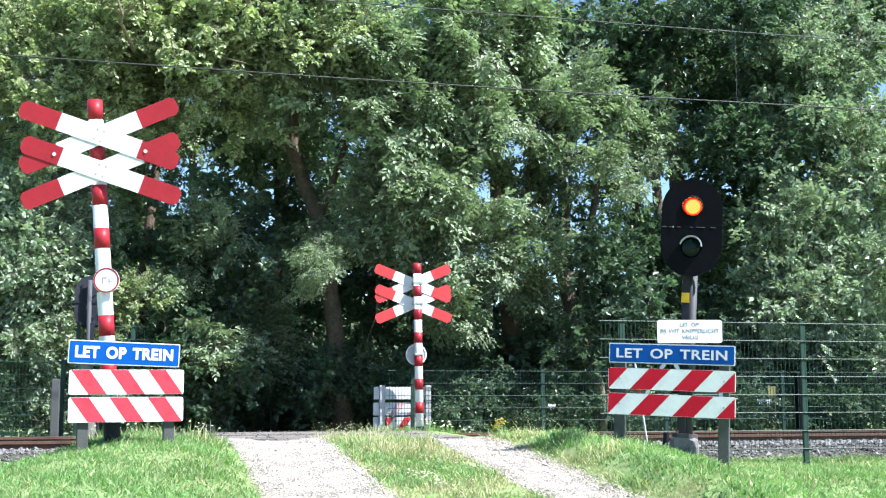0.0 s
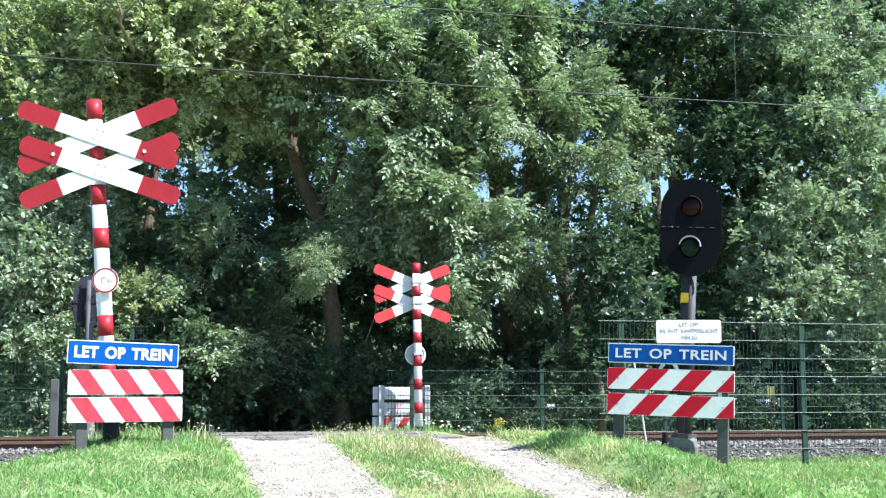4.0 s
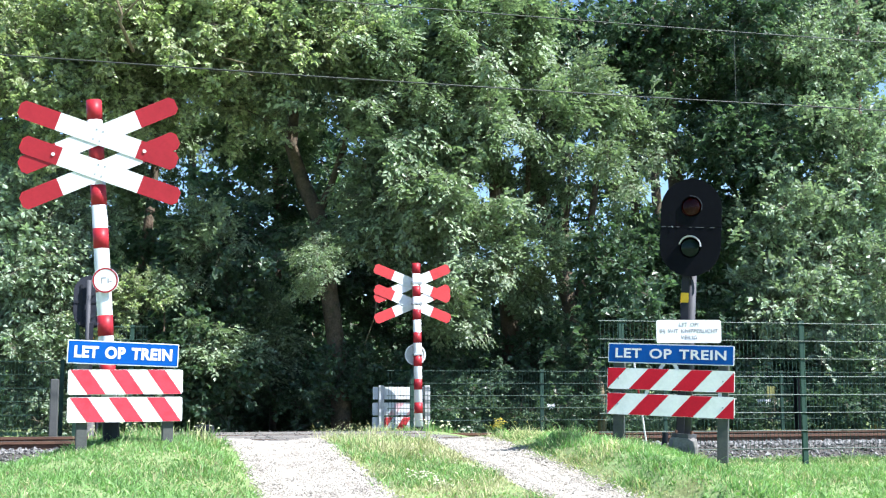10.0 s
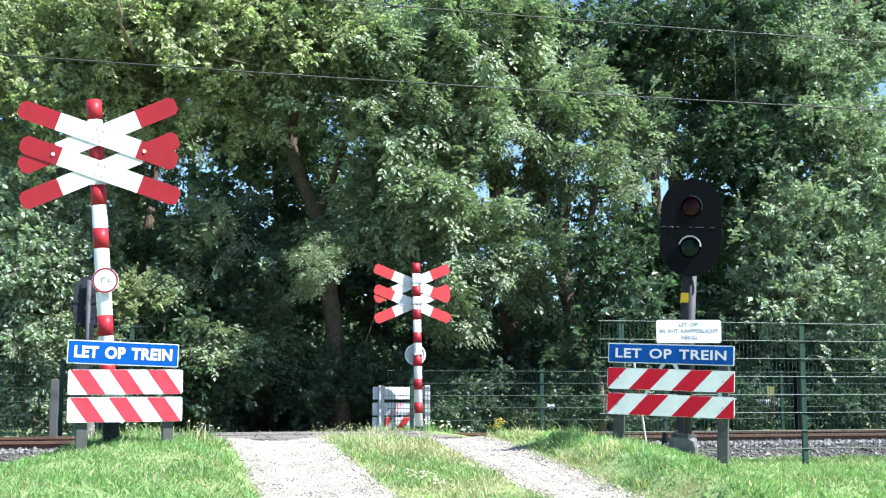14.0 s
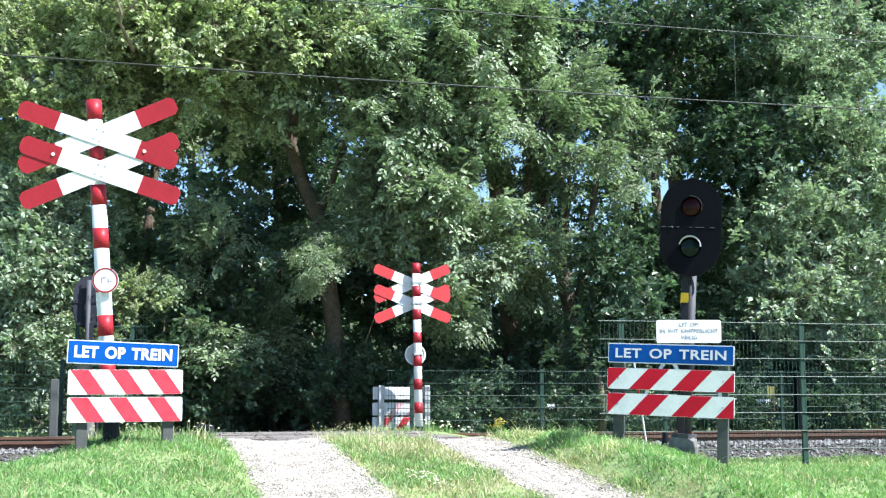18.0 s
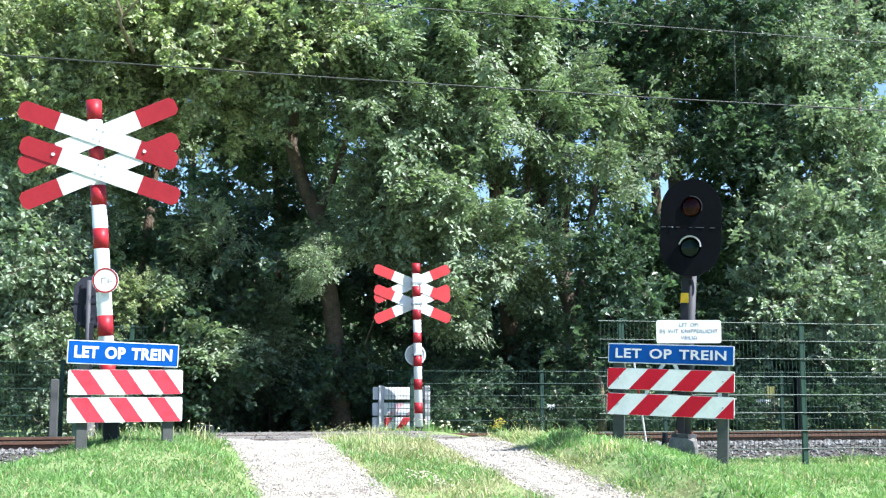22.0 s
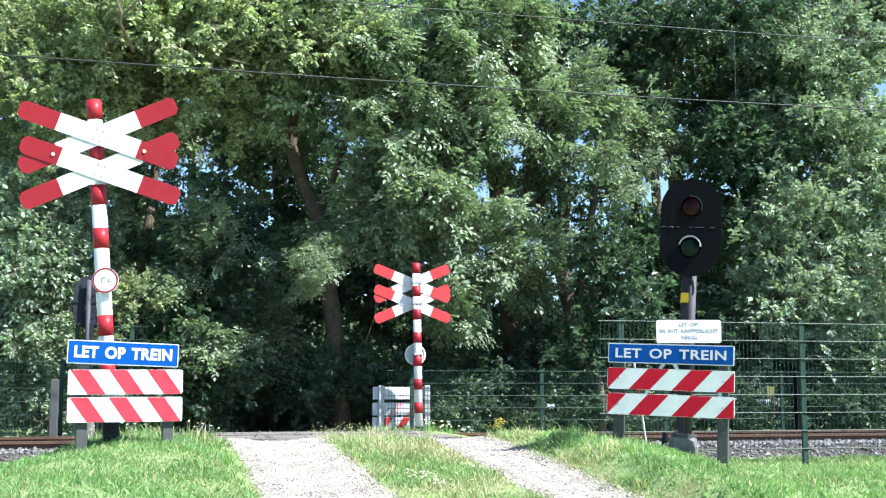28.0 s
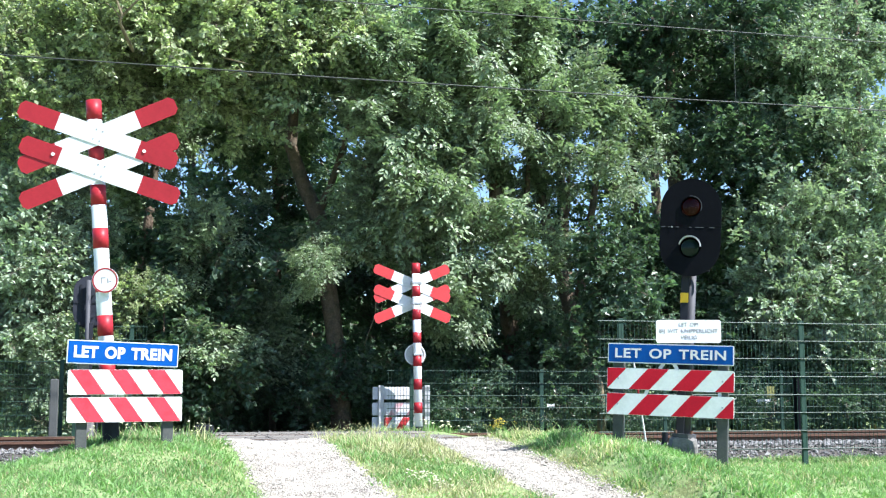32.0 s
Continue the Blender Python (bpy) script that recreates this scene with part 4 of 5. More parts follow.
# ---- the trees, one by one ----
tree = tree_base("poplar_tree", -8.9, 20.3, "tall pale green poplar with fluttering leaves behind the fence", "tree")
limb(tree, "trunk", [(-8.9, 20.3, -0.6), (-8.9, 20.3, 2.5), (-8.8, 20.4, 6), (-8.8, 20.4, 11)], [0.22, 0.2, 0.14, 0.05], "rough dark trunk")
crown(tree, (2.21, -1.00, 2.57), (0.6, 0.6, 0.55), 44, "poplar", 0.9, 0.25, 1164, 0.4)
crown(tree, (1.90, -0.70, 3.07), (0.73, 1.01, 0.96), 70, "poplar", 0.9, 0.25, 101)
crown(tree, (1.87, -0.90, 1.10), (0.62, 0.91, 0.86), 80, "poplar", 0.85, 0.2, 102)
crown(tree, (2.48, -0.70, 1.66), (0.17, 0.80, 0.96), 35, "poplar", 0.8, 0.25, 103)
crown(tree, (0.54, 0.20, 4.48), (0.87, 1.41, 1.70), 50, "poplar", 1, 0.0, 104)
crown(tree, (2.28, -0.90, 0.19), (0.53, 0.80, 0.21), 30, "poplar", 0.8, 0.0, 105)
crown(tree, (2.32, 0.00, 3.45), (0.28, 0.8, 0.62), 40, "poplar", 0.95, 0.1, 750)
crown(tree, (2.07, 0.30, 2.50), (0.29, 0.8, 0.63), 40, "poplar", 0.95, 0.1, 730)
crown(tree, (1.25, -0.10, 2.08), (0.57, 0.8, 0.90), 50, "poplar", 0.95, 0.1, 640)
crown(tree, (1.55, 0.70, 4.57), (0.60, 0.8, 0.45), 40, "poplar", 0.95, 0.1, 700)
tree = tree_base("sycamore_tree", -6.2, 23.5, "broad light green sycamore with a dense crown over the railway fence", "tree")
limb(tree, "trunk", [(-6.2, 23.5, -0.6), (-6.0, 23.4, 2.5), (-5.7, 23.3, 5.5), (-5.9, 23.2, 10.5)], [0.13, 0.11, 0.08, 0.04], "rough dark trunk")
for way, radii in (([(-4.80, 17.9, 5.85), (-4.83, 17.2, 6.09), (-4.79, 17.2, 6.19), (-4.87, 17.1, 6.44), (-4.84, 17.1, 6.9)], [0.03, 0.027, 0.024, 0.02, 0.015]),
                   ([(-4.79, 17.2, 6.19), (-4.66, 17.15, 6.30), (-4.54, 17.1, 6.40), (-4.35, 17.1, 6.8)], [0.02, 0.017, 0.014, 0.01]),
                   ([(-4.81, 17.2, 6.15), (-4.92, 17.15, 6.30), (-5.02, 17.1, 6.36)], [0.015, 0.011, 0.006]),
                   ([(-3.55, 18.6, 5.95), (-3.3, 18.5, 5.86), (-3.05, 18.5, 5.80)], [0.014, 0.010, 0.006]),
                   ([(-3.45, 18.6, 5.66), (-3.25, 18.5, 5.72), (-3.05, 18.5, 5.62)], [0.012, 0.010, 0.006])):
    limb(tree, "bare_twig", way, radii, "pale bare twig", 6).data.materials[0] = M_DEADBARK
crown(tree, (-0.86, -3.59, 6.75), (1.31, 1.25, 0.93), 90, "fresh", 1, 0.2, 106)
crown(tree, (1.10, -4.03, 6.60), (1.17, 1.13, 0.80), 90, "fresh", 1, 0.2, 107)
crown(tree, (-0.16, -3.76, 5.21), (1.29, 1.15, 0.71), 80, "fresh", 1, 0.15, 108)
crown(tree, (2.08, -3.59, 5.94), (0.88, 1.01, 0.82), 60, "fresh", 1, 0.15, 109)
crown(tree, (1.33, -3.14, 8.33), (2.55, 1.73, 0.74), 26, "fresh", 1.1, 0, 110)
crown(tree, (0.61, -3.90, 6.06), (0.90, 0.8, 0.50), 50, "fresh", 1.0, 0.2, 1121, 0.45)
crown(tree, (2.66, -4.20, 6.55), (0.65, 0.8, 0.40), 50, "fresh", 1.0, 0.2, 1122, 0.45)
crown(tree, (2.67, -3.70, 6.81), (0.45, 0.8, 0.60), 46, "fresh", 0.95, 0.2, 1101, 0.45)
crown(tree, (2.18, -3.60, 5.84), (0.27, 0.8, 0.32), 26, "fresh", 0.95, 0.2, 1102, 0.45)
crown(tree, (1.54, -3.90, 7.05), (0.45, 0.8, 0.50), 40, "fresh", 0.95, 0.2, 1103, 0.45)
tree = tree_base("ash_tree", -1.93, 22, "leaning old ash with a dark forked trunk and hanging boughs", "tree")
limb(tree, "limb", [(-2.82, 22.05, 6.0), (-3.05, 22.0, 6.35), (-3.5, 21.9, 6.7)], [0.07, 0.05, 0.025], "dark side limb")
limb(tree, "limb", [(-2.36, 22.0, 3.9), (-2.12, 21.95, 4.4), (-1.85, 21.9, 5.2), (-1.7, 21.9, 6.2)], [0.085, 0.07, 0.05, 0.03], "dark side limb")
limb(tree, "trunk", [(-1.85, 22, -0.6), (-1.875, 22, 0.64), (-2.03, 22, 1.88), (-2.19, 22, 2.94), (-2.34, 22, 3.85), (-2.6, 22, 4.43), (-2.86, 22, 5.19), (-2.81, 22.05, 6.06), (-2.7, 22.1, 7.4), (-2.9, 22.2, 9.5)], [0.20, 0.18, 0.165, 0.16, 0.15, 0.135, 0.115, 0.095, 0.07, 0.04], "rough dark trunk")
crown(tree, (1.15, -1.80, 5.42), (0.5, 0.6, 0.4), 34, "ash", 0.9, 0.2, 1181, 0.4)
crown(tree, (0.51, -1.80, 6.38), (0.5, 0.6, 0.35), 30, "ash", 0.9, 0.2, 1182, 0.4)
crown(tree, (-1.04, -2.70, 6.46), (0.45, 0.6, 0.35), 12, "fresh", 0.9, 0.2, 1183, 0.4)
crown(tree, (-0.66, -2.00, 6.92), (0.9, 0.6, 0.45), 44, "fresh", 0.95, 0.2, 1151, 0.4)
crown(tree, (1.10, -1.50, 3.68), (0.40, 0.6, 0.35), 24, "ash", 0.85, 0.2, 1144, 0.4)
crown(tree, (-1.19, -1.70, 6.76), (1.04, 1.11, 0.88), 80, "ash", 1, 0.2, 111)
crown(tree, (-0.59, -1.80, 7.24), (0.60, 0.80, 0.70), 40, "ash", 0.95, 0.2, 951)
crown(tree, (0.43, -0.70, 7.17), (1.22, 1.19, 0.87), 100, "ash", 1, 0.2, 112)
crown(tree, (1.28, -0.80, 5.60), (0.80, 1.00, 0.66), 80, "ash", 0.95, 0.25, 113)
crown(tree, (-0.19, -2.30, 2.82), (0.08, 0.40, 0.62), 28, "ash", 0.42, 0.6, 114)
crown(tree, (1.33, -1.00, 4.26), (0.66, 0.90, 0.65), 80, "ash", 0.9, 0.25, 115)
crown(tree, (2.09, -1.00, 3.14), (0.76, 0.99, 0.75), 50, "ash", 0.9, 0.25, 116)
crown(tree, (1.92, -1.00, 2.00), (0.40, 0.70, 0.30), 16, "ash", 0.75, 0.25, 117)
crown(tree, (0.46, -0.80, 3.37), (0.31, 0.80, 0.36), 24, "ash", 0.8, 0.3, 118)
limb(tree, "dead_twig", [(-1.131, 20.4, 2.48), (-1.166, 20.4, 1.894), (-1.27, 20.4, 1.62), (-1.347, 20.4, 1.39)], [0.010, 0.009, 0.007, 0.004], "pale dead hanging twig", 5).data.materials[0] = M_DEADBARK
twigs = random.Random(5)
for k in range(14):
    x, z = twigs.uniform(-1.35, -0.35), twigs.uniform(3.9, 5.3)
    a, long = twigs.uniform(-1.9, 0.6), twigs.uniform(0.25, 0.6)
    bend = (x + long * 0.5 * math.sin(a), 20.2, z + long * 0.5 * math.cos(a))
    tip = (bend[0] + long * 0.5 * math.sin(a + twigs.uniform(-0.7, 0.7)), 20.15, bend[2] + long * 0.45 * math.cos(a + 0.4))
    limb(tree, "dead_twig", [(x, 20.3, z), bend, tip], [0.011, 0.008, 0.004], "pale dead twig", 5).data.materials[0] = M_DEADBARK
crown(tree, (-1.57, -1.80, 6.83), (0.47, 0.8, 0.52), 44, "ash", 0.95, 0.2, 961, 0.4)
crown(tree, (-1.45, -1.70, 6.25), (0.28, 0.8, 0.33), 26, "ash", 0.9, 0.2, 962, 0.4)
tree = tree_base("ash_tree", 1.4, 23.2, "tall ash with light green leaf sprays and gaps of sky", "tree")
limb(tree, "trunk", [(1.4, 23.2, -0.6), (1.3, 23.2, 2), (1.05, 23.2, 4), (1.0, 23.2, 6.5), (1.3, 23.2, 10.5)], [0.2, 0.18, 0.15, 0.11, 0.04], "rough dark trunk")
limb(tree, "limb", [(1.2, 23.2, 2.6), (1.62, 23.1, 3.9), (1.72, 23.1, 5.6), (1.6, 23.1, 7.2)], [0.07, 0.06, 0.045, 0.02], "dark side limb")
limb(tree, "limb", [(1.1, 23.2, 3.4), (0.55, 23.1, 4.5), (0.25, 23.0, 6.2)], [0.07, 0.05, 0.02], "dark side limb")
crown(tree, (1.5, 3.6, 4.2), (1.3, 0.9, 1.3), 12, "far", 0.75, 0.0, 1301, 0.1, 4)
crown(tree, (0.3, 3.8, 5.2), (0.9, 0.9, 1.2), 18, "far", 0.75, 0.0, 1302, 0.1, 4)
crown(tree, (-0.74, -2.80, 6.54), (0.6, 0.6, 0.4), 24, "ash", 0.95, 0.2, 1154, 0.4)
crown(tree, (-0.70, -2.00, 7.14), (0.75, 0.8, 0.5), 46, "ash", 0.95, 0.2, 1142, 0.4)
crown(tree, (-0.61, -1.90, 5.52), (0.5, 0.8, 0.5), 12, "ash", 0.95, 0.2, 1143, 0.4)
crown(tree, (-0.58, -1.20, 7.16), (1.15, 1.23, 0.85), 76, "ash", 1, 0.2, 119)
crown(tree, (-1.23, -1.40, 5.69), (0.84, 0.93, 0.68), 46, "ash", 0.95, 0.2, 120)
crown(tree, (0.50, -1.00, 5.67), (0.55, 0.80, 0.60), 27, "ash", 0.95, 0.2, 121)
crown(tree, (1.54, -1.20, 4.87), (0.75, 0.99, 0.70), 20, "ash", 0.95, 0.25, 122)
crown(tree, (0.12, -1.40, 2.82), (0.45, 0.80, 0.48), 34, "ash", 0.85, 0.25, 123)
crown(tree, (-0.17, -1.20, 3.90), (0.43, 0.80, 0.38), 8, "ash", 0.85, 0.2, 124)
crown(tree, (1.17, -1.20, 1.68), (0.20, 0.60, 0.25), 6, "ash", 0.65, 0.2, 125)
crown(tree, (-0.02, 0.40, 4.71), (0.37, 0.8, 0.42), 10, "ash", 0.95, 0.1, 963, 0.4)
crown(tree, (-0.30, 0.20, 6.76), (0.37, 0.8, 0.64), 8, "ash", 0.95, 0.1, 964, 0.4)
tree = tree_base("ash_tree", 2.9, 24.0, "dark forked ash standing against gaps of bright sky", "tree")
limb(tree, "trunk", [(2.9, 24, -0.6), (2.75, 24, 1.5), (2.53, 24, 2.57), (2.07, 24, 4.25), (1.85, 24, 5.6), (1.9, 24, 7.5)], [0.19, 0.17, 0.15, 0.12, 0.08, 0.03], "rough dark trunk")
limb(tree, "limb", [(2.7, 24, 1.9), (2.88, 24, 3.2), (3.1, 24, 4.6), (3.3, 24, 6.2)], [0.12, 0.10, 0.07, 0.03], "dark side limb")
limb(tree, "limb", [(2.3, 24, 3.4), (2.55, 23.9, 4.3), (2.6, 23.9, 5.6)], [0.06, 0.05, 0.02], "dark side limb")
crown(tree, (-0.2, -1.2, 6.4), (0.7, 0.6, 0.6), 24, "ash", 0.95, 0.2, 1330, 0.4)
tree = tree_base("ash_tree", 5.2, 25.6, "dark green ash standing behind the poplars", "tree")
limb(tree, "trunk", [(5.2, 25.6, -0.6), (5.2, 25.6, 3), (5.0, 25.6, 6.5), (5.1, 25.6, 11)], [0.24, 0.2, 0.14, 0.05], "rough dark trunk")
crown(tree, (-1.8, 1.5, 7.2), (0.6, 0.5, 0.5), 10, "far", 0.7, 0, 1320, 0.1, 4)
crown(tree, (-1.68, -0.40, 7.61), (0.4, 0.6, 0.35), 16, "dark", 1.0, 0.1, 1191, 0.2)
crown(tree, (-1.20, -0.40, 6.73), (0.3, 0.6, 0.3), 9, "dark", 1.0, 0.1, 1192, 0.2)
crown(tree, (-2.04, -4.00, 2.69), (0.5, 0.6, 0.5), 22, "dark", 0.95, 0.1, 1171, 0.2)
crown(tree, (-1.64, -4.00, 1.76), (0.45, 0.6, 0.4), 28, "dark", 0.95, 0.1, 1172, 0.2)
crown(tree, (-2.31, -0.60, 8.30), (0.7, 0.8, 0.5), 30, "dark", 1.1, 0.1, 1141, 0.2)
crown(tree, (-1.05, -1.10, 8.15), (1.20, 1.31, 1.03), 44, "dark", 1.05, 0.15, 126)
crown(tree, (0.75, -1.10, 7.91), (1.10, 1.26, 1.15), 36, "dark", 1.05, 0.15, 127)
crown(tree, (0.75, -1.30, 7.91), (1.10, 1.26, 1.15), 24, "dark", 1.05, 0.15, 1127)
crown(tree, (-1.06, -0.80, 5.83), (0.80, 1.12, 0.70), 18, "ash", 1.05, 0.1, 128)
crown(tree, (0.91, -1.10, 5.23), (0.75, 1.26, 1.50), 32, "dark", 1.05, 0.1, 129)
crown(tree, (0.91, -1.20, 5.43), (0.75, 1.26, 1.40), 30, "dark", 1.05, 0.1, 1129)
crown(tree, (-0.32, -1.10, 3.20), (0.98, 1.16, 1.03), 60, "dark", 1.1, 0.1, 130)
tree = tree_base("poplar_tree", 8.9, 24.6, "wind-stirred pale poplar with silvery leaves", "tree")
limb(tree, "trunk", [(8.9, 24.6, -0.6), (8.8, 24.6, 3), (8.8, 24.6, 6.5), (8.9, 24.6, 11)], [0.1, 0.09, 0.06, 0.03], "rough dark trunk")
crown(tree, (-0.25, -0.30, 8.09), (0.97, 0.8, 1.14), 56, "poplar", 1.0, 0.3, 1104, 0.45)
crown(tree, (-1.22, -0.60, 6.92), (0.61, 0.8, 0.89), 44, "poplar", 1.0, 0.3, 1105, 0.45)
crown(tree, (-0.77, -1.10, 5.04), (1.04, 0.8, 1.09), 84, "poplar", 1.0, 0.3, 1106, 0.45)
crown(tree, (-2.03, -1.40, 3.85), (0.69, 0.8, 0.97), 60, "poplar", 1.0, 0.3, 1107, 0.45)
crown(tree, (-0.80, -1.60, 2.94), (0.80, 0.8, 0.95), 70, "poplar", 1.0, 0.3, 1108, 0.45)
crown(tree, (-2.10, -1.80, 2.04), (0.89, 0.8, 0.73), 60, "poplar", 1.0, 0.3, 1109, 0.45)
crown(tree, (-0.76, -1.90, 1.17), (0.78, 0.8, 0.72), 50, "poplar", 1.0, 0.3, 1110, 0.45)
crown(tree, (-2.98, -1.80, 1.61), (0.57, 0.8, 0.51), 34, "dark", 1.0, 0.1, 1111, 0.45)
crown(tree, (0.69, 0.40, 10.08), (1.49, 0.8, 1.06), 24, "poplar", 1.0, 0.3, 1112, 0.45)
tree = tree_base("elder_shrub", -4.6, 20.4, "bright green young shrub beside the crossing", "shrub")
limb(tree, "trunk", [(-4.6, 20.4, -0.6), (-4.75, 20.3, 1.0), (-4.75, 20.2, 2.0)], [0.04, 0.03, 0.015], "rough dark trunk")
crown(tree, (-0.54, -0.40, 2.16), (0.15, 0.80, 0.32), 36, "fresh", 0.5, 0.7, 137)
crown(tree, (-0.81, -0.40, 1.49), (0.15, 0.80, 0.15), 14, "fresh", 0.6, 0.3, 138)
tree = tree_base("hazel_shrub", -4.4, 24.5, "dark tall shrub in the shade under the trees", "shrub")
limb(tree, "trunk", [(-4.4, 24.5, -0.6), (-4.3, 24.5, 1.5), (-4.1, 24.5, 3.5)], [0.08, 0.06, 0.03], "rough dark trunk")
crown(tree, (0.50, -4.1, 2.7), (0.40, 0.4, 0.9), 16, "ash", 0.75, 0.15, 1310, 0.3)
crown(tree, (0.30, -4.2, 1.2), (0.5, 0.4, 0.6), 16, "ash", 0.75, 0.15, 1311, 0.3)
crown(tree, (-0.55, -4.0, 2.0), (0.5, 0.4, 0.8), 12, "ash", 0.75, 0.15, 1312, 0.3)
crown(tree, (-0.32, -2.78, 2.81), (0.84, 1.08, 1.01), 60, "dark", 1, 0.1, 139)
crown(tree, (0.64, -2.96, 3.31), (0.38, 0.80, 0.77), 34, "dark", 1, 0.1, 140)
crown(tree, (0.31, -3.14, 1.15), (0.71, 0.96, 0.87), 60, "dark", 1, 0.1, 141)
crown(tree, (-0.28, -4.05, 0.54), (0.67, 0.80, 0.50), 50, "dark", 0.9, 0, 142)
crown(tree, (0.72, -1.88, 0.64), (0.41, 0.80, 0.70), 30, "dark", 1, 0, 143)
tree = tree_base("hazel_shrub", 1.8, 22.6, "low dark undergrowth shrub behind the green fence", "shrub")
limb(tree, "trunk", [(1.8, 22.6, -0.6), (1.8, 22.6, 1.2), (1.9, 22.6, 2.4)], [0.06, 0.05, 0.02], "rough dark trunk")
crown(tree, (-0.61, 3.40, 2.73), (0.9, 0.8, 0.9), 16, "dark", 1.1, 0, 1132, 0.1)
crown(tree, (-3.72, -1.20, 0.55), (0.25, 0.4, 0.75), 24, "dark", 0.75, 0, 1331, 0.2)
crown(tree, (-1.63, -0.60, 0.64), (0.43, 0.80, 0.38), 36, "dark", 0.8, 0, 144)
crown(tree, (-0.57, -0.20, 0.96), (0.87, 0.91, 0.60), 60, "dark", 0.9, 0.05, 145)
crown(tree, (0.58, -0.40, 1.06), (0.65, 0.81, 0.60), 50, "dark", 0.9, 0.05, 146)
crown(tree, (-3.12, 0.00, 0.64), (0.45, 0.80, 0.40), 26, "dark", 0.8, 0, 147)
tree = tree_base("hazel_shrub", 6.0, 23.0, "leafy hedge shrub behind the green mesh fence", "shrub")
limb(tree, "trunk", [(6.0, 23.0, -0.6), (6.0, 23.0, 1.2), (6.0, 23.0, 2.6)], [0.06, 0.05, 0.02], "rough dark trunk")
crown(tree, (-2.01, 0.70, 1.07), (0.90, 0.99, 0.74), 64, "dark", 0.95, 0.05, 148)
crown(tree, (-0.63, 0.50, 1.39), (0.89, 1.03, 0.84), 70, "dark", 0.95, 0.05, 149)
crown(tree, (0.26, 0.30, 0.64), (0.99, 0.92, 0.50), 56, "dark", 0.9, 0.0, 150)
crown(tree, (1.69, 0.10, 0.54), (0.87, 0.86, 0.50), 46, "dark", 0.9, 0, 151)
tree = tree_base("wood_tree", -11.87, 31.0, "dark green tree deep in the wood", "tree")
limb(tree, "trunk", [(-11.87, 31.0, -0.6), (-11.77, 31.0, 3), (-11.97, 31.0, 7), (-11.87, 31.0, 12.5)], [0.2, 0.17, 0.12, 0.04], "rough dark trunk")
crown(tree, (0.02, 0.00, 1.96), (1.62, 1.80, 2.26), 40, "far", 1.6, 0, 301, 0.2)
crown(tree, (-0.18, 0.00, 6.44), (1.47, 1.80, 2.55), 34, "far", 1.7, 0, 302, 0.2)
crown(tree, (-0.35, 0.00, 10.30), (1.47, 1.79, 1.96), 26, "far", 1.8, 0, 303, 0.2)
tree = tree_base("wood_tree", -9.5, 32.5, "dark green tree deep in the wood", "tree")
limb(tree, "trunk", [(-9.5, 32.5, -0.6), (-9.4, 32.5, 3), (-9.6, 32.5, 7), (-9.5, 32.5, 12.5)], [0.2, 0.17, 0.12, 0.04], "rough dark trunk")
crown(tree, (0.02, 0.00, 2.02), (1.71, 1.80, 2.38), 40, "far", 1.6, 0, 304, 0.2)
crown(tree, (-0.15, 0.00, 6.72), (1.56, 1.80, 2.69), 34, "far", 1.7, 0, 305, 0.2)
crown(tree, (-0.29, 0.00, 10.77), (1.56, 1.80, 2.07), 26, "far", 1.8, 0, 306, 0.2)
tree = tree_base("wood_tree", -7.19, 34.0, "dark green tree deep in the wood", "tree")
limb(tree, "trunk", [(-7.19, 34.0, -0.6), (-7.09, 34.0, 3), (-7.29, 34.0, 7), (-7.19, 34.0, 12.5)], [0.2, 0.17, 0.12, 0.04], "rough dark trunk")
crown(tree, (0.02, 0.00, 2.08), (1.80, 1.80, 2.50), 40, "far", 1.6, 0, 307, 0.2)
crown(tree, (0.30, 0.00, 10.72), (1.00, 1.38, 1.53), 10, "far", 1.6, 0, 309, 0.2)
tree = tree_base("wood_tree", -4.19, 31.0, "dark green tree deep in the wood", "tree")
limb(tree, "trunk", [(-4.19, 31.0, -0.6), (-4.09, 31.0, 3), (-4.29, 31.0, 7), (-4.19, 31.0, 12.5)], [0.2, 0.17, 0.12, 0.04], "rough dark trunk")
crown(tree, (0.01, 0.00, 1.96), (1.62, 1.80, 2.26), 40, "far", 1.6, 0, 310, 0.2)
crown(tree, (-0.07, 0.00, 6.44), (1.47, 1.80, 2.55), 34, "far", 1.7, 0, 311, 0.2)
crown(tree, (-0.13, 0.00, 10.30), (1.47, 1.79, 1.96), 26, "far", 1.8, 0, 312, 0.2)
tree = tree_base("wood_tree", -1.92, 32.5, "dark green tree deep in the wood", "tree")
limb(tree, "trunk", [(-1.92, 32.5, -0.6), (-1.82, 32.5, 3), (-2.02, 32.5, 7), (-1.92, 32.5, 12.5)], [0.2, 0.17, 0.12, 0.04], "rough dark trunk")
crown(tree, (0.00, 0.00, 2.02), (1.71, 1.80, 2.38), 40, "far", 1.6, 0, 313, 0.2)
crown(tree, (-0.03, 0.00, 6.72), (1.56, 1.80, 2.69), 34, "far", 1.7, 0, 314, 0.2)
crown(tree, (-0.06, 0.00, 10.77), (1.56, 1.80, 2.07), 26, "far", 1.8, 0, 315, 0.2)
tree = tree_base("wood_tree", 0.74, 34.0, "dark green tree deep in the wood", "tree")
limb(tree, "trunk", [(0.74, 34.0, -0.6), (0.84, 34.0, 3), (0.64, 34.0, 7), (0.74, 34.0, 12.5)], [0.2, 0.17, 0.12, 0.04], "rough dark trunk")
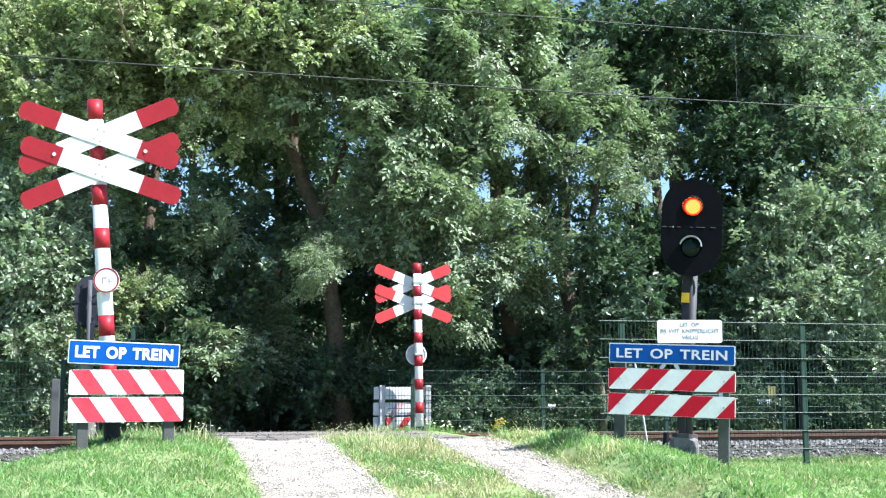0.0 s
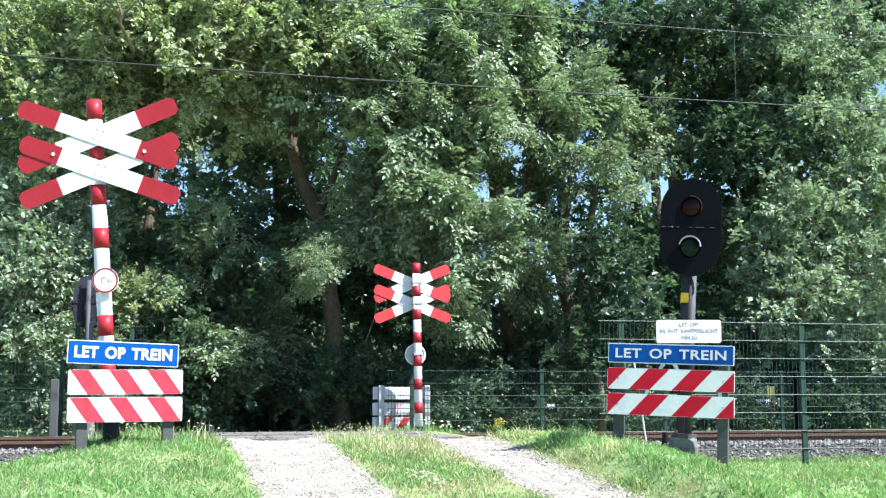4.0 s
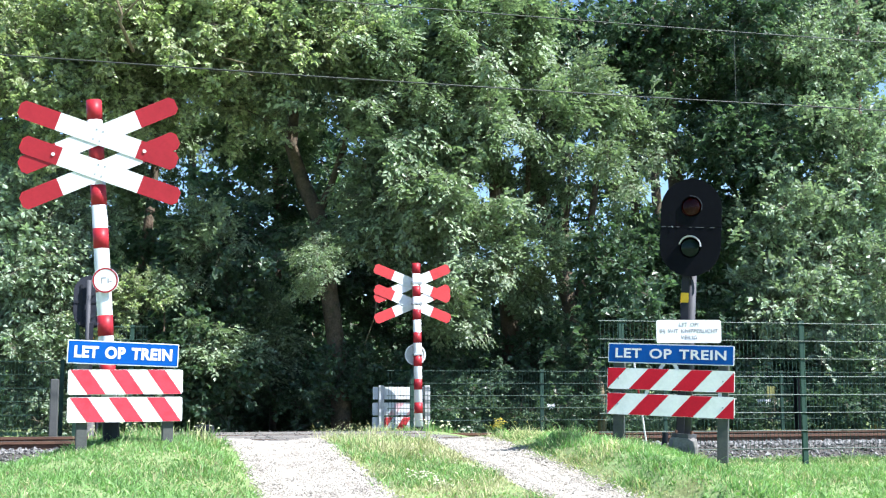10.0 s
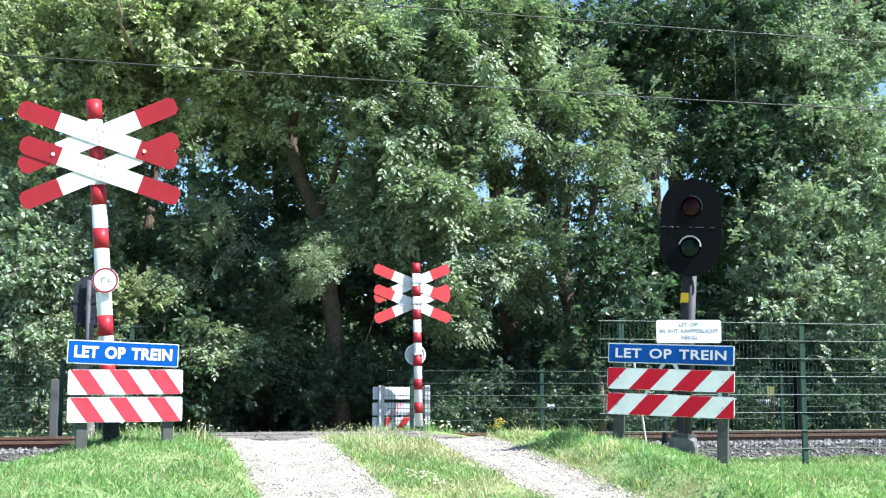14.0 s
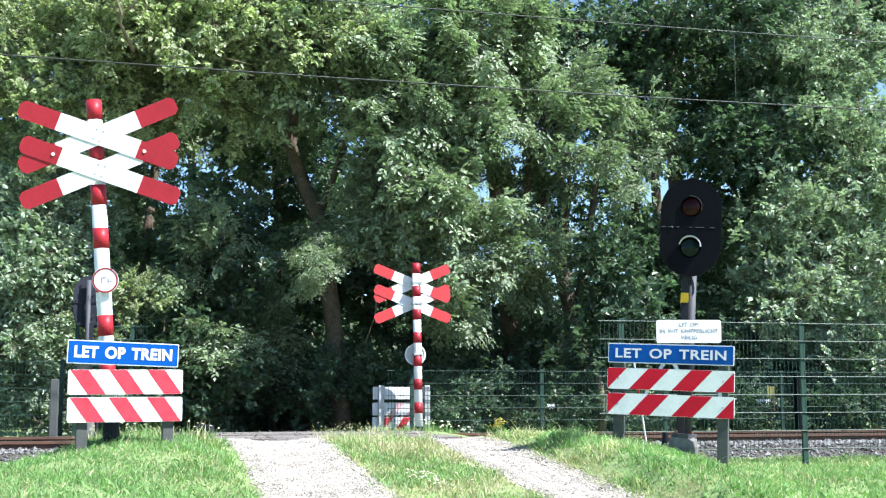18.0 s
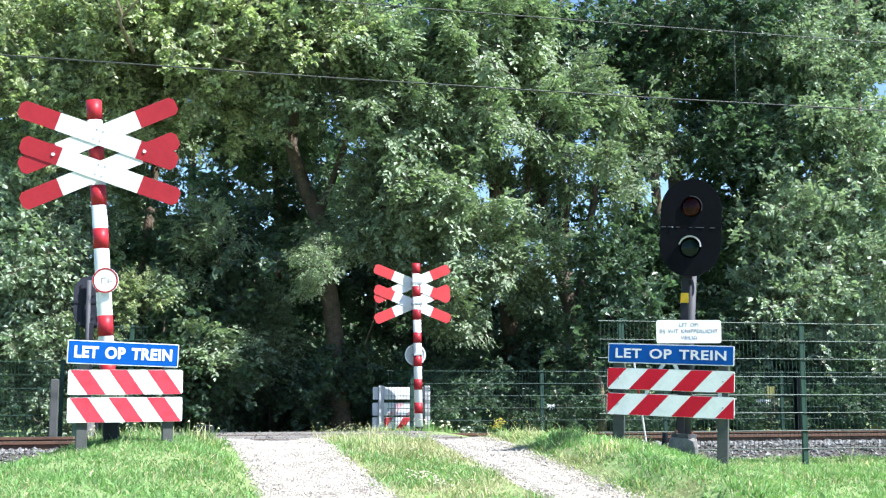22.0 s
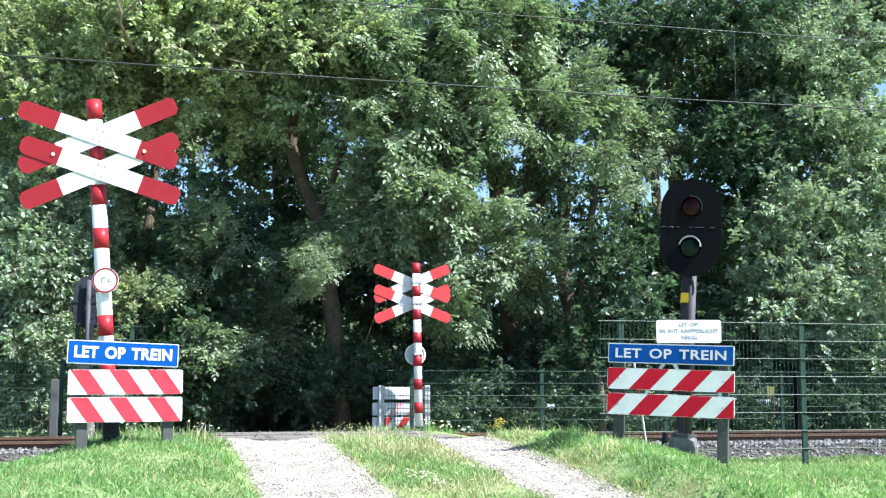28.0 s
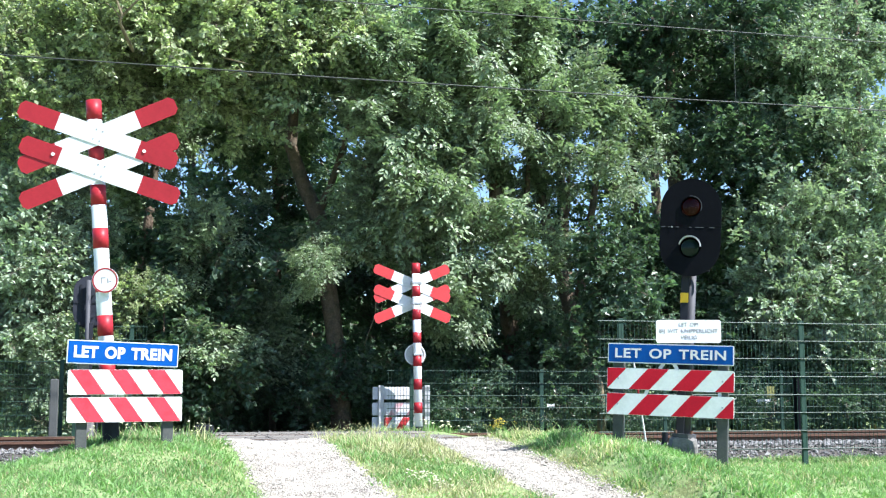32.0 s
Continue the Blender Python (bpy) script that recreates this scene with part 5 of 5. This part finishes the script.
crown(tree, (0.00, 0.00, 1.6), (1.80, 1.80, 1.7), 34, "far", 1.5, 0, 316, 0.2)
tree = tree_base("wood_tree", 3.19, 31.0, "dark green tree deep in the wood", "tree")
limb(tree, "trunk", [(3.19, 31.0, -0.6), (3.29, 31.0, 3), (3.09, 31.0, 7), (3.19, 31.0, 12.5)], [0.2, 0.17, 0.12, 0.04], "rough dark trunk")
crown(tree, (-0.01, 0.00, 1.3), (1.62, 1.80, 1.3), 34, "far", 1.5, 0, 319, 0.2)
tree = tree_base("wood_tree", 5.97, 32.5, "dark green tree deep in the wood", "tree")
limb(tree, "trunk", [(5.97, 32.5, -0.6), (6.07, 32.5, 3), (5.87, 32.5, 7), (5.97, 32.5, 12.5)], [0.2, 0.17, 0.12, 0.04], "rough dark trunk")
crown(tree, (-2.71, -2.50, 4.79), (1.0, 0.8, 0.8), 4, "far", 1.3, 0, 1165, 0.2)
crown(tree, (-1.25, -2.50, 5.96), (0.7, 0.8, 0.7), 4, "far", 1.3, 0, 1166, 0.2)
crown(tree, (-2.06, -2.50, 9.69), (0.8, 0.8, 0.8), 12, "far", 1.3, 0, 1167, 0.2)
crown(tree, (-0.01, 0.00, 2.02), (1.71, 1.80, 2.38), 40, "far", 1.6, 0, 320, 0.2)
crown(tree, (0.07, 0.00, 5.77), (1.09, 1.39, 1.45), 14, "far", 1.6, 0, 321, 0.2)
crown(tree, (0.65, 0.00, 10.28), (0.94, 1.32, 1.45), 10, "far", 1.6, 0, 322, 0.2)
tree = tree_base("wood_tree", 9.0, 34.0, "dark green tree deep in the wood", "tree")
limb(tree, "trunk", [(9.0, 34.0, -0.6), (9.1, 34.0, 3), (8.9, 34.0, 7), (9.0, 34.0, 12.5)], [0.2, 0.17, 0.12, 0.04], "rough dark trunk")
crown(tree, (-0.02, 0.00, 2.08), (1.80, 1.80, 2.50), 40, "far", 1.6, 0, 323, 0.2)
crown(tree, (0.14, 0.00, 7.00), (1.64, 1.80, 2.83), 34, "far", 1.7, 0, 324, 0.2)
crown(tree, (0.27, 0.00, 11.24), (1.64, 1.80, 2.18), 26, "far", 1.8, 0, 325, 0.2)
tree = tree_base("wood_tree", 10.72, 31.0, "dark green tree deep in the wood", "tree")
limb(tree, "trunk", [(10.72, 31.0, -0.6), (10.82, 31.0, 3), (10.62, 31.0, 7), (10.72, 31.0, 12.5)], [0.2, 0.17, 0.12, 0.04], "rough dark trunk")
crown(tree, (-0.02, 0.00, 1.96), (1.62, 1.80, 2.26), 40, "far", 1.6, 0, 326, 0.2)
crown(tree, (0.16, 0.00, 6.44), (1.47, 1.80, 2.55), 34, "far", 1.7, 0, 327, 0.2)
crown(tree, (0.32, 0.00, 10.30), (1.47, 1.79, 1.96), 26, "far", 1.8, 0, 328, 0.2)
tree = tree_base("ash_tree", -3.6, 25.2, "shaded ash behind the leaning trunk", "tree")
limb(tree, "trunk", [(-3.6, 25.2, -0.6), (-3.5, 25.2, 3), (-3.7, 25.2, 7), (-3.6, 25.2, 11)], [0.08, 0.07, 0.06, 0.03], "rough dark trunk")
crown(tree, (0.01, -3.20, 1.37), (0.35, 0.5, 0.5), 24, "ash", 0.8, 0.1, 1161, 0.3)
crown(tree, (0.36, -2.80, 2.02), (0.3, 0.5, 0.5), 6, "ash", 0.8, 0.1, 1162, 0.3)
crown(tree, (-0.36, -3.40, 0.95), (0.3, 0.5, 0.3), 14, "ash", 0.8, 0.1, 1163, 0.3)
crown(tree, (1.37, -1.00, 6.63), (0.35, 0.6, 0.35), 14, "dark", 1.0, 0, 1153, 0.1)
crown(tree, (1.11, -0.20, 2.65), (0.5, 0.8, 0.7), 24, "dark", 1.1, 0, 1133, 0.1)
crown(tree, (1.84, 0.30, 3.18), (0.7, 0.8, 0.9), 36, "dark", 1.1, 0, 1131, 0.1)
crown(tree, (-3.19, -0.70, 4.87), (0.98, 1.05, 0.80), 46, "ash", 1.05, 0.05, 329, 0.2)
crown(tree, (-2.08, -1.00, 5.77), (0.51, 0.80, 0.44), 20, "ash", 1, 0.05, 330, 0.2)
crown(tree, (-0.13, -0.70, 5.83), (0.75, 0.95, 0.80), 46, "ash", 1.05, 0.05, 331, 0.2)
crown(tree, (-0.29, -0.20, 4.10), (0.65, 0.91, 0.82), 30, "dark", 1.05, 0, 332, 0.2)
crown(tree, (-0.22, -2.20, 2.05), (0.30, 0.6, 0.75), 26, "ash", 0.8, 0.1, 1123, 0.3)
crown(tree, (0.73, 1.80, 1.79), (0.86, 1.33, 1.55), 24, "far", 1.3, 0, 333, 0.2)
crown(tree, (-0.77, 2.30, 2.33), (0.88, 1.47, 1.85), 44, "far", 1.3, 0, 334, 0.2)
crown(tree, (2.60, -0.20, 1.47), (0.77, 1.07, 1.06), 36, "dark", 1.1, 0, 335, 0.2)
tree = tree_base("wood_tree", -13.1, 38.0, "dark green tree deep in the wood", "tree")
limb(tree, "trunk", [(-13.1, 38.0, -0.6), (-13.1, 38.0, 2.5), (-13.1, 38.0, 5.5)], [0.2, 0.15, 0.05], "rough dark trunk")
crown(tree, (0, 0, 1.53), (3.44, 1.5, 1.54), 46, "far", 2.1, 0, 501, 0.1)
crown(tree, (0, 0, 3.52), (3.44, 1.5, 1.54), 30, "far", 2.1, 0, 502, 0.1)
tree = tree_base("wood_tree", -7.5, 39.0, "dark green tree deep in the wood", "tree")
limb(tree, "trunk", [(-7.5, 39.0, -0.6), (-7.5, 39.0, 2.5), (-7.5, 39.0, 5.5)], [0.2, 0.15, 0.05], "rough dark trunk")
crown(tree, (0, 0, 1.56), (3.53, 1.5, 1.58), 46, "far", 2.1, 0, 503, 0.1)
crown(tree, (0, 0, 3.60), (3.53, 1.5, 1.58), 30, "far", 2.1, 0, 504, 0.1)
tree = tree_base("wood_tree", -1.52, 38.0, "dark green tree deep in the wood", "tree")
limb(tree, "trunk", [(-1.52, 38.0, -0.6), (-1.52, 38.0, 2.5), (-1.52, 38.0, 5.5)], [0.2, 0.15, 0.05], "rough dark trunk")
crown(tree, (0, 0, 1.53), (3.44, 1.5, 1.54), 46, "far", 2.1, 0, 505, 0.1)
crown(tree, (0, 0, 3.52), (3.44, 1.5, 1.54), 30, "far", 2.1, 0, 506, 0.1)
tree = tree_base("wood_tree", 4.2, 39.0, "dark green tree deep in the wood", "tree")
limb(tree, "trunk", [(4.2, 39.0, -0.6), (4.2, 39.0, 2.5), (4.2, 39.0, 5.5)], [0.2, 0.15, 0.05], "rough dark trunk")
crown(tree, (0, 0, 1.56), (3.53, 1.5, 1.58), 46, "far", 2.1, 0, 507, 0.1)
crown(tree, (0, 0, 2.6), (3.53, 1.5, 1.0), 30, "far", 1.8, 0, 508, 0.1)
tree = tree_base("wood_tree", 9.88, 38.0, "dark green tree deep in the wood", "tree")
limb(tree, "trunk", [(9.88, 38.0, -0.6), (9.88, 38.0, 2.5), (9.88, 38.0, 5.5)], [0.2, 0.15, 0.05], "rough dark trunk")
crown(tree, (0, 0, 1.53), (3.44, 1.5, 1.54), 46, "far", 2.1, 0, 509, 0.1)
crown(tree, (0, 0, 3.52), (3.44, 1.5, 1.54), 30, "far", 2.1, 0, 510, 0.1)
tree = tree_base("wood_tree", 15.15, 39.0, "dark green tree deep in the wood", "tree")
limb(tree, "trunk", [(15.15, 39.0, -0.6), (15.15, 39.0, 2.5), (15.15, 39.0, 5.5)], [0.2, 0.15, 0.05], "rough dark trunk")
crown(tree, (0, 0, 1.56), (3.53, 1.5, 1.58), 46, "far", 2.1, 0, 511, 0.1)
crown(tree, (0, 0, 3.60), (3.53, 1.5, 1.58), 30, "far", 2.1, 0, 512, 0.1)
# Added filler: hides bright ground behind the trunks so the wood looks dark.
tree = tree_base("hazel_shrub", -3.4, 31.0, "dark undergrowth added to black out the end of the lane", "shrub")
limb(tree, "trunk", [(-3.4, 31.0, -0.6), (-3.4, 31.0, 1.2), (-3.4, 31.0, 2.4)], [0.06, 0.05, 0.02], "thin dark stem")
crown(tree, (-0.46, 0.00, 0.20), (1.32, 0.8, 0.78), 60, "far", 1.3, 0, 801, 0.1)
crown(tree, (-1.76, -1.00, 0.22), (0.99, 0.8, 0.89), 50, "far", 1.3, 0, 802, 0.1)
crown(tree, (1.36, -1.00, 0.22), (1.27, 0.8, 0.75), 60, "far", 1.3, 0, 803, 0.1)
crown(tree, (-0.43, 2.00, 2.04), (1.59, 0.8, 1.16), 50, "far", 1.3, 0, 804, 0.1)
crown(tree, (-2.08, -7.00, 0.08), (1.07, 0.8, 0.21), 40, "far", 1.3, 0, 805, 0.1)
crown(tree, (-1.49, -4.00, -0.02), (0.34, 0.8, 0.26), 12, "far", 0.9, 0, 970, 0.1)
crown(tree, (-0.85, -4.00, -0.02), (0.34, 0.8, 0.26), 12, "far", 0.9, 0, 971, 0.1)
crown(tree, (-0.22, -4.00, -0.02), (0.34, 0.8, 0.26), 12, "far", 0.9, 0, 972, 0.1)
crown(tree, (0.42, -4.00, -0.02), (0.34, 0.8, 0.26), 12, "far", 0.9, 0, 973, 0.1)
crown(tree, (1.06, -4.00, -0.02), (0.34, 0.8, 0.26), 12, "far", 0.9, 0, 974, 0.1)
crown(tree, (1.69, -4.00, -0.02), (0.34, 0.8, 0.26), 12, "far", 0.9, 0, 975, 0.1)
crown(tree, (2.33, -4.00, -0.02), (0.34, 0.8, 0.26), 12, "far", 0.9, 0, 976, 0.1)
tree = tree_base("ivy_stump", 2.78, 21.2, "dry brown stem wrapped in dead ivy")
limb(tree, "trunk", [(2.80, 21.2, -0.6), (2.82, 21.2, 0.3), (2.77, 21.15, 0.75), (2.70, 21.1, 1.05)], [0.08, 0.085, 0.07, 0.025], "dry brown stem").data.materials[0] = M_DEADBARK
for k in range(7):
    a, z = k * 2.4, 0.25 + 0.12 * k
    limb(tree, "dead_ivy", [(2.79 + 0.07 * math.cos(a), 21.16, z), (2.79 + 0.2 * math.cos(a + 0.5), 21.1, z + 0.14), (2.79 + 0.26 * math.cos(a + 0.9), 21.05, z + 0.02)], [0.018, 0.014, 0.006], "withered ivy shoot", 5).data.materials[0] = M_DEADBARK
tree = tree_base("ash_tree", 4.6, 28.0, "dark ash filling the wood behind the poplars", "tree")
limb(tree, "trunk", [(4.6, 28.0, -0.6), (4.6, 28.0, 4), (4.5, 28.0, 10)], [0.14, 0.11, 0.04], "rough dark trunk")
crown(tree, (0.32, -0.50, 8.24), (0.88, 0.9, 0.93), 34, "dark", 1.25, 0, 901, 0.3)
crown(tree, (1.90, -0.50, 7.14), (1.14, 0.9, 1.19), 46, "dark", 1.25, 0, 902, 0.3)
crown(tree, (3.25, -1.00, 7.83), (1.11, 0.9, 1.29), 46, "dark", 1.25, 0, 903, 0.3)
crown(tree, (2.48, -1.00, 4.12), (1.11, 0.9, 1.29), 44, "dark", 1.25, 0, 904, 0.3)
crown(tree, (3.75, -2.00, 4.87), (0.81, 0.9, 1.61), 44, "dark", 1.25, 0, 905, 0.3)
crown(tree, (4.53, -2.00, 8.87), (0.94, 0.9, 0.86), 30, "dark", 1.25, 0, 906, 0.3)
# Added rows of dark leaves cover sunlit ground that should lie in shade.
tree = tree_base("dark_leaf_filler", 4.0, 20.75, "low dark leaf filler added along the far fence", "shrub")
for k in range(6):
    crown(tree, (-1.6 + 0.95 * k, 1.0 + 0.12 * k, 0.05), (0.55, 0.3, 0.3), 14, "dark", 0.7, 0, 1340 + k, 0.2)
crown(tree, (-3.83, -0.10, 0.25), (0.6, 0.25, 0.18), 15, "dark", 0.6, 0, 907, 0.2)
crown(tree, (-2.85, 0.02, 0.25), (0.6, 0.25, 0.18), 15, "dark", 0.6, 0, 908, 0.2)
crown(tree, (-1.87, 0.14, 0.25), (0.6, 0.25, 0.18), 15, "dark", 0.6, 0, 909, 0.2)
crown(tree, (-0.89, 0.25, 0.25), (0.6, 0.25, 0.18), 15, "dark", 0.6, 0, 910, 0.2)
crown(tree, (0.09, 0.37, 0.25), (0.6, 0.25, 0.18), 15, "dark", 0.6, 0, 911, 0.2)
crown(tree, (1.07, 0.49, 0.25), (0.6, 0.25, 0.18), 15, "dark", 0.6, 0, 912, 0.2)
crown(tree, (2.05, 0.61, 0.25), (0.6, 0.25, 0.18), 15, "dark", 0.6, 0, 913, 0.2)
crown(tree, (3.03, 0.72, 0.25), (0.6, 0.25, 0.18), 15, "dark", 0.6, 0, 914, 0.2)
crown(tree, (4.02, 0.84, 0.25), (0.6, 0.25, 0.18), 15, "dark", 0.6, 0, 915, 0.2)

# ---- grass, stones and flowers ----
grass("grass_verge", 80000, plan_spots(6.5, 13.2, -5.5, -1.45, 0.12), "mown green grass verge beside the gravel", 1, 0.045, 0.16, 0.0042, 1.0)
grass("grass_verge", 84000, plan_spots(6.5, 13.0, 1.36, 7.0, 0.12), "rough green grass bank beside the gravel", 2, 0.05, 0.16, 0.0042, 1.0)
grass("grass_strip", 28000, plan_spots(6.5, 12.9, -0.52, 0.62, 0.14), "green grass strip between the wheel tracks", 3, 0.05, 0.55, 0.0042, 1.0)
grass("verge_weeds", 9000, plan_spots(6.8, 12.8, 1.40, 6.0, 0.2), "low broad-leaved weeds in the verge", 21, 0.035, 0.03, 0.013, 1.4, (M_WEED, M_GRASS))
grass("verge_weeds", 8000, plan_spots(6.8, 12.8, -5.0, -1.5, 0.2), "low broad-leaved weeds in the verge", 22, 0.03, 0.03, 0.013, 1.4, (M_WEED, M_GRASS))
grass("clover_patch", 4500, plan_spots(6.8, 12.4, -0.35, 0.5, 0.2), "low clover between the wheel tracks", 23, 0.03, 0.03, 0.013, 1.4, (M_WEED, M_GRASS))
grass("tall_grass", 1500, plan_spots(11.6, 13.2, -0.5, 0.55, 0.1), "tall dry seeding grass on the crest of the lane", 4, 0.115, 0.9, 0.0035, 0.9)
grass("tall_grass", 3400, plan_spots(9.6, 13.0, 1.42, 2.0, 0.1), "tall green grass beside the gravel lane", 5, 0.08, 0.6, 0.004, 1.0)
grass("dry_grass", 2600, plan_spots(7.5, 12.9, 1.31, 1.46), "withered grass along the gravel edge", 41, 0.05, 0.95, 0.0045, 1.2)
grass("dry_grass", 1300, plan_spots(7.5, 12.9, 0.50, 0.62), "withered grass along the gravel edge", 42, 0.045, 0.9, 0.0045, 1.2)
grass("dry_grass", 1300, plan_spots(7.5, 12.9, -0.55, -0.42), "withered grass along the gravel edge", 43, 0.045, 0.9, 0.0045, 1.2)
grass("dry_grass", 4200, plan_spots(10.6, 13.1, -0.5, 0.55, 0.12), "withered seeding grass on the crest of the lane", 45, 0.075, 0.95, 0.0035, 0.9)
grass("dry_grass", 3500, plan_spots(11.5, 13.2, 2.8, 8.5, 0.1), "dry yellowed grass beside the ballast", 9, 0.06, 0.75, 0.004, 0.9)
grass("tall_grass", 900, plan_spots(11.2, 12.7, -2.9, -1.55, 0.1), "tall weeds and seeding grass behind the barrier", 10, 0.14, 0.5, 0.005, 0.8)
grass("trackside_grass", 1200, plan_spots(18.55, 19.2, 1.1, 2.3, 0.08), "rough grass beside the crossing panels", 46, 0.09, 0.45)
grass("trackside_grass", 6000, plan_spots(18.3, 20.0, 1.6, 9.5, 0.1), "grass under the far mesh fence", 6, 0.13, 0.2)
grass("trackside_grass", 5000, plan_spots(18.3, 20.3, -9.5, -2.0, 0.1), "grass under the fence by the poplars", 7, 0.13, 0.2)
pebbles("gravel_stones", 42000, 7.5, 14.3, [(-1.45, -0.50), (-1.45, -0.50), (0.60, 1.32)], 0.0068, M_PEBBLE, "loose pale gravel on the wheel tracks", 11, 0.029)
pebbles("crossing_grit", 700, 14.2, 18.6, [(-1.9, 1.9)], 0.009, M_BALLAST, "loose grit and stones strewn over the crossing panels", 14, 0.012, np.zeros_like)
bed_z = lambda s: np.interp(s - TRACK_S, [-2.75, -1.75, 1.75, 2.3], [-0.50, -0.115, -0.115, -0.45])
pebbles("ballast_stones", 19000, 13.8, 17.9, [(2.1, 10.0)], 0.020, M_BALLAST, "grey broken ballast stones", 12, 0.01, bed_z)
pebbles("ballast_stones", 10000, 13.8, 17.9, [(-9.0, -2.1)], 0.020, M_BALLAST, "grey broken ballast stones", 13, 0.01, bed_z)


def flower_heads(name, count, spots, size, mat, label, seed, rise=0.06):
    """Small flower heads on thin stalks."""
    rng = np.random.default_rng(seed)
    x, y, k = spots(rng, count)
    verts, faces, ids = [], [], []
    for i in range(len(x)):
        z0 = ground_z(x[i], y[i])
        h, r = rise * rng.uniform(0.6, 1.4), size * rng.uniform(0.7, 1.3)
        dx, dy = rng.normal(0, 0.2, 2) * h
        n = len(verts)
        verts += [(x[i] - 0.0015, y[i], z0), (x[i] + 0.0015, y[i], z0), (x[i] + dx, y[i] + dy, z0 + h)]
        faces.append((n, n + 1, n + 2))
        ids.append(1)
        cx, cy, cz = x[i] + dx, y[i] + dy, z0 + h
        n = len(verts)
        for a in range(6):
            verts.append((cx + r * math.cos(a * 1.047), cy + r * math.sin(a * 1.047), cz))
        verts += [(cx, cy, cz + r * 0.7), (cx, cy, cz - r * 0.7)]
        for a in range(6):
            b = (a + 1) % 6
            faces += [(n + a, n + b, n + 6), (n + b, n + a, n + 7)]
            ids += [0, 0]
    ob = new(name, mesh_of(name, verts, faces, [mat, M_GRASS], ids))
    return tagged(ob, label, "flowers", "", "stuff")


flower_heads("clover_flowers", 46, plan_spots(9.35, 9.75, -0.22, 0.02), 0.010, M_PETAL, "white clover flowers in the grass strip", 31, 0.045)
flower_heads("clover_flowers", 26, plan_spots(9.0, 9.3, -0.12, 0.06), 0.010, M_PETAL, "white clover flowers in the grass strip", 38, 0.045)
flower_heads("clover_flowers", 40, plan_spots(9.2, 11.2, 0.1, 0.5), 0.009, M_PETAL, "white clover flowers in the grass strip", 32, 0.05)
flower_heads("daisy_flowers", 60, plan_spots(18.45, 18.75, 1.9, 4.6), 0.024, M_PETAL, "pale wild flowers under the mesh fence", 33, 0.14)
flower_heads("ragwort_flowers", 46, plan_spots(12.78, 12.92, 1.46, 1.58), 0.012, M_RAGWORT, "yellow ragwort in flower beside the lane", 34, 0.15)
flower_heads("ragwort_flowers", 8, plan_spots(12.6, 12.9, 1.5, 1.75), 0.010, M_RAGWORT, "yellow ragwort in flower beside the lane", 35, 0.12)
flower_heads("seeding_grass_heads", 110, plan_spots(12.0, 13.0, -0.45, 0.35), 0.008, M_DRY, "dry seed heads on the crest of the lane", 36, 0.15)
flower_heads("seeding_grass_heads", 60, plan_spots(11.6, 12.9, 1.42, 1.9), 0.004, M_DRY, "dry seed heads on the bank beside the lane", 39, 0.17)
flower_heads("weed_flowers", 40, plan_spots(11.2, 12.6, -2.8, -1.6), 0.012, M_PETAL, "pale weed flowers behind the barrier", 37, 0.16)


# ---- what moves: the flashing lamp and the boughs in the wind ----
def motions():
    # times at which the lamp goes dark; it shines a third of a second before each
    marks = [(0.10, 1), (0.77, 1), (1.40, 1), (1.94, 1), (2.67, 1), (3.31, 5), (6.59, 1), (7.27, 4), (9.88, 4), (12.53, 2), (13.77, 5), (17.15, 5), (20.47, 6), (24.48, 5), (27.78, 6), (31.78, 1), (32.6, 1)]
    darks = []
    for (a, n), (b, _) in zip(marks, marks[1:]):
        darks += [a + (b - a) * k / n for k in range(n)]
    home = Matrix.Translation((0, LAMP_BACK, RED_Z + 0.011))
    front, edge, away = [home @ pose(0, 0, 0, 0, 0, a) for a in (0, 86, 172)]
    rows = [(0.0, front)]
    for i, t in enumerate(darks):
        if i:
            on = t - 0.31
            rows += [(on - 0.067, away), (on - 0.033, edge), (on, front)]
        rows += [(t - 0.034, front), (t, edge), (t + 0.034, away)]
    rows = [r for r in rows if r[0] < 31.95] + [(32.0, away)]
    walk(lamp_insert, rows)
    # gusts run through the crowns from one side to the other
    for ob, base, strength, across in SWAYING:
        rows, ph = [], across * 0.7 + strength * 9
        for k in range(41):
            t = k * 0.8
            a = strength * (2.0 * math.sin(2.1 * t + ph) + 1.4 * math.sin(0.83 * t + ph * 0.6) + 1.0 * math.sin(3.4 * t + ph * 2))
            b = strength * (1.5 * math.sin(1.7 * t + ph * 1.4) + 1.2 * math.sin(2.9 * t + ph))
            rows.append((t, base @ pose(0, 0, 0, a * 0.6, b, a)))
        walk(ob, rows)


motions()
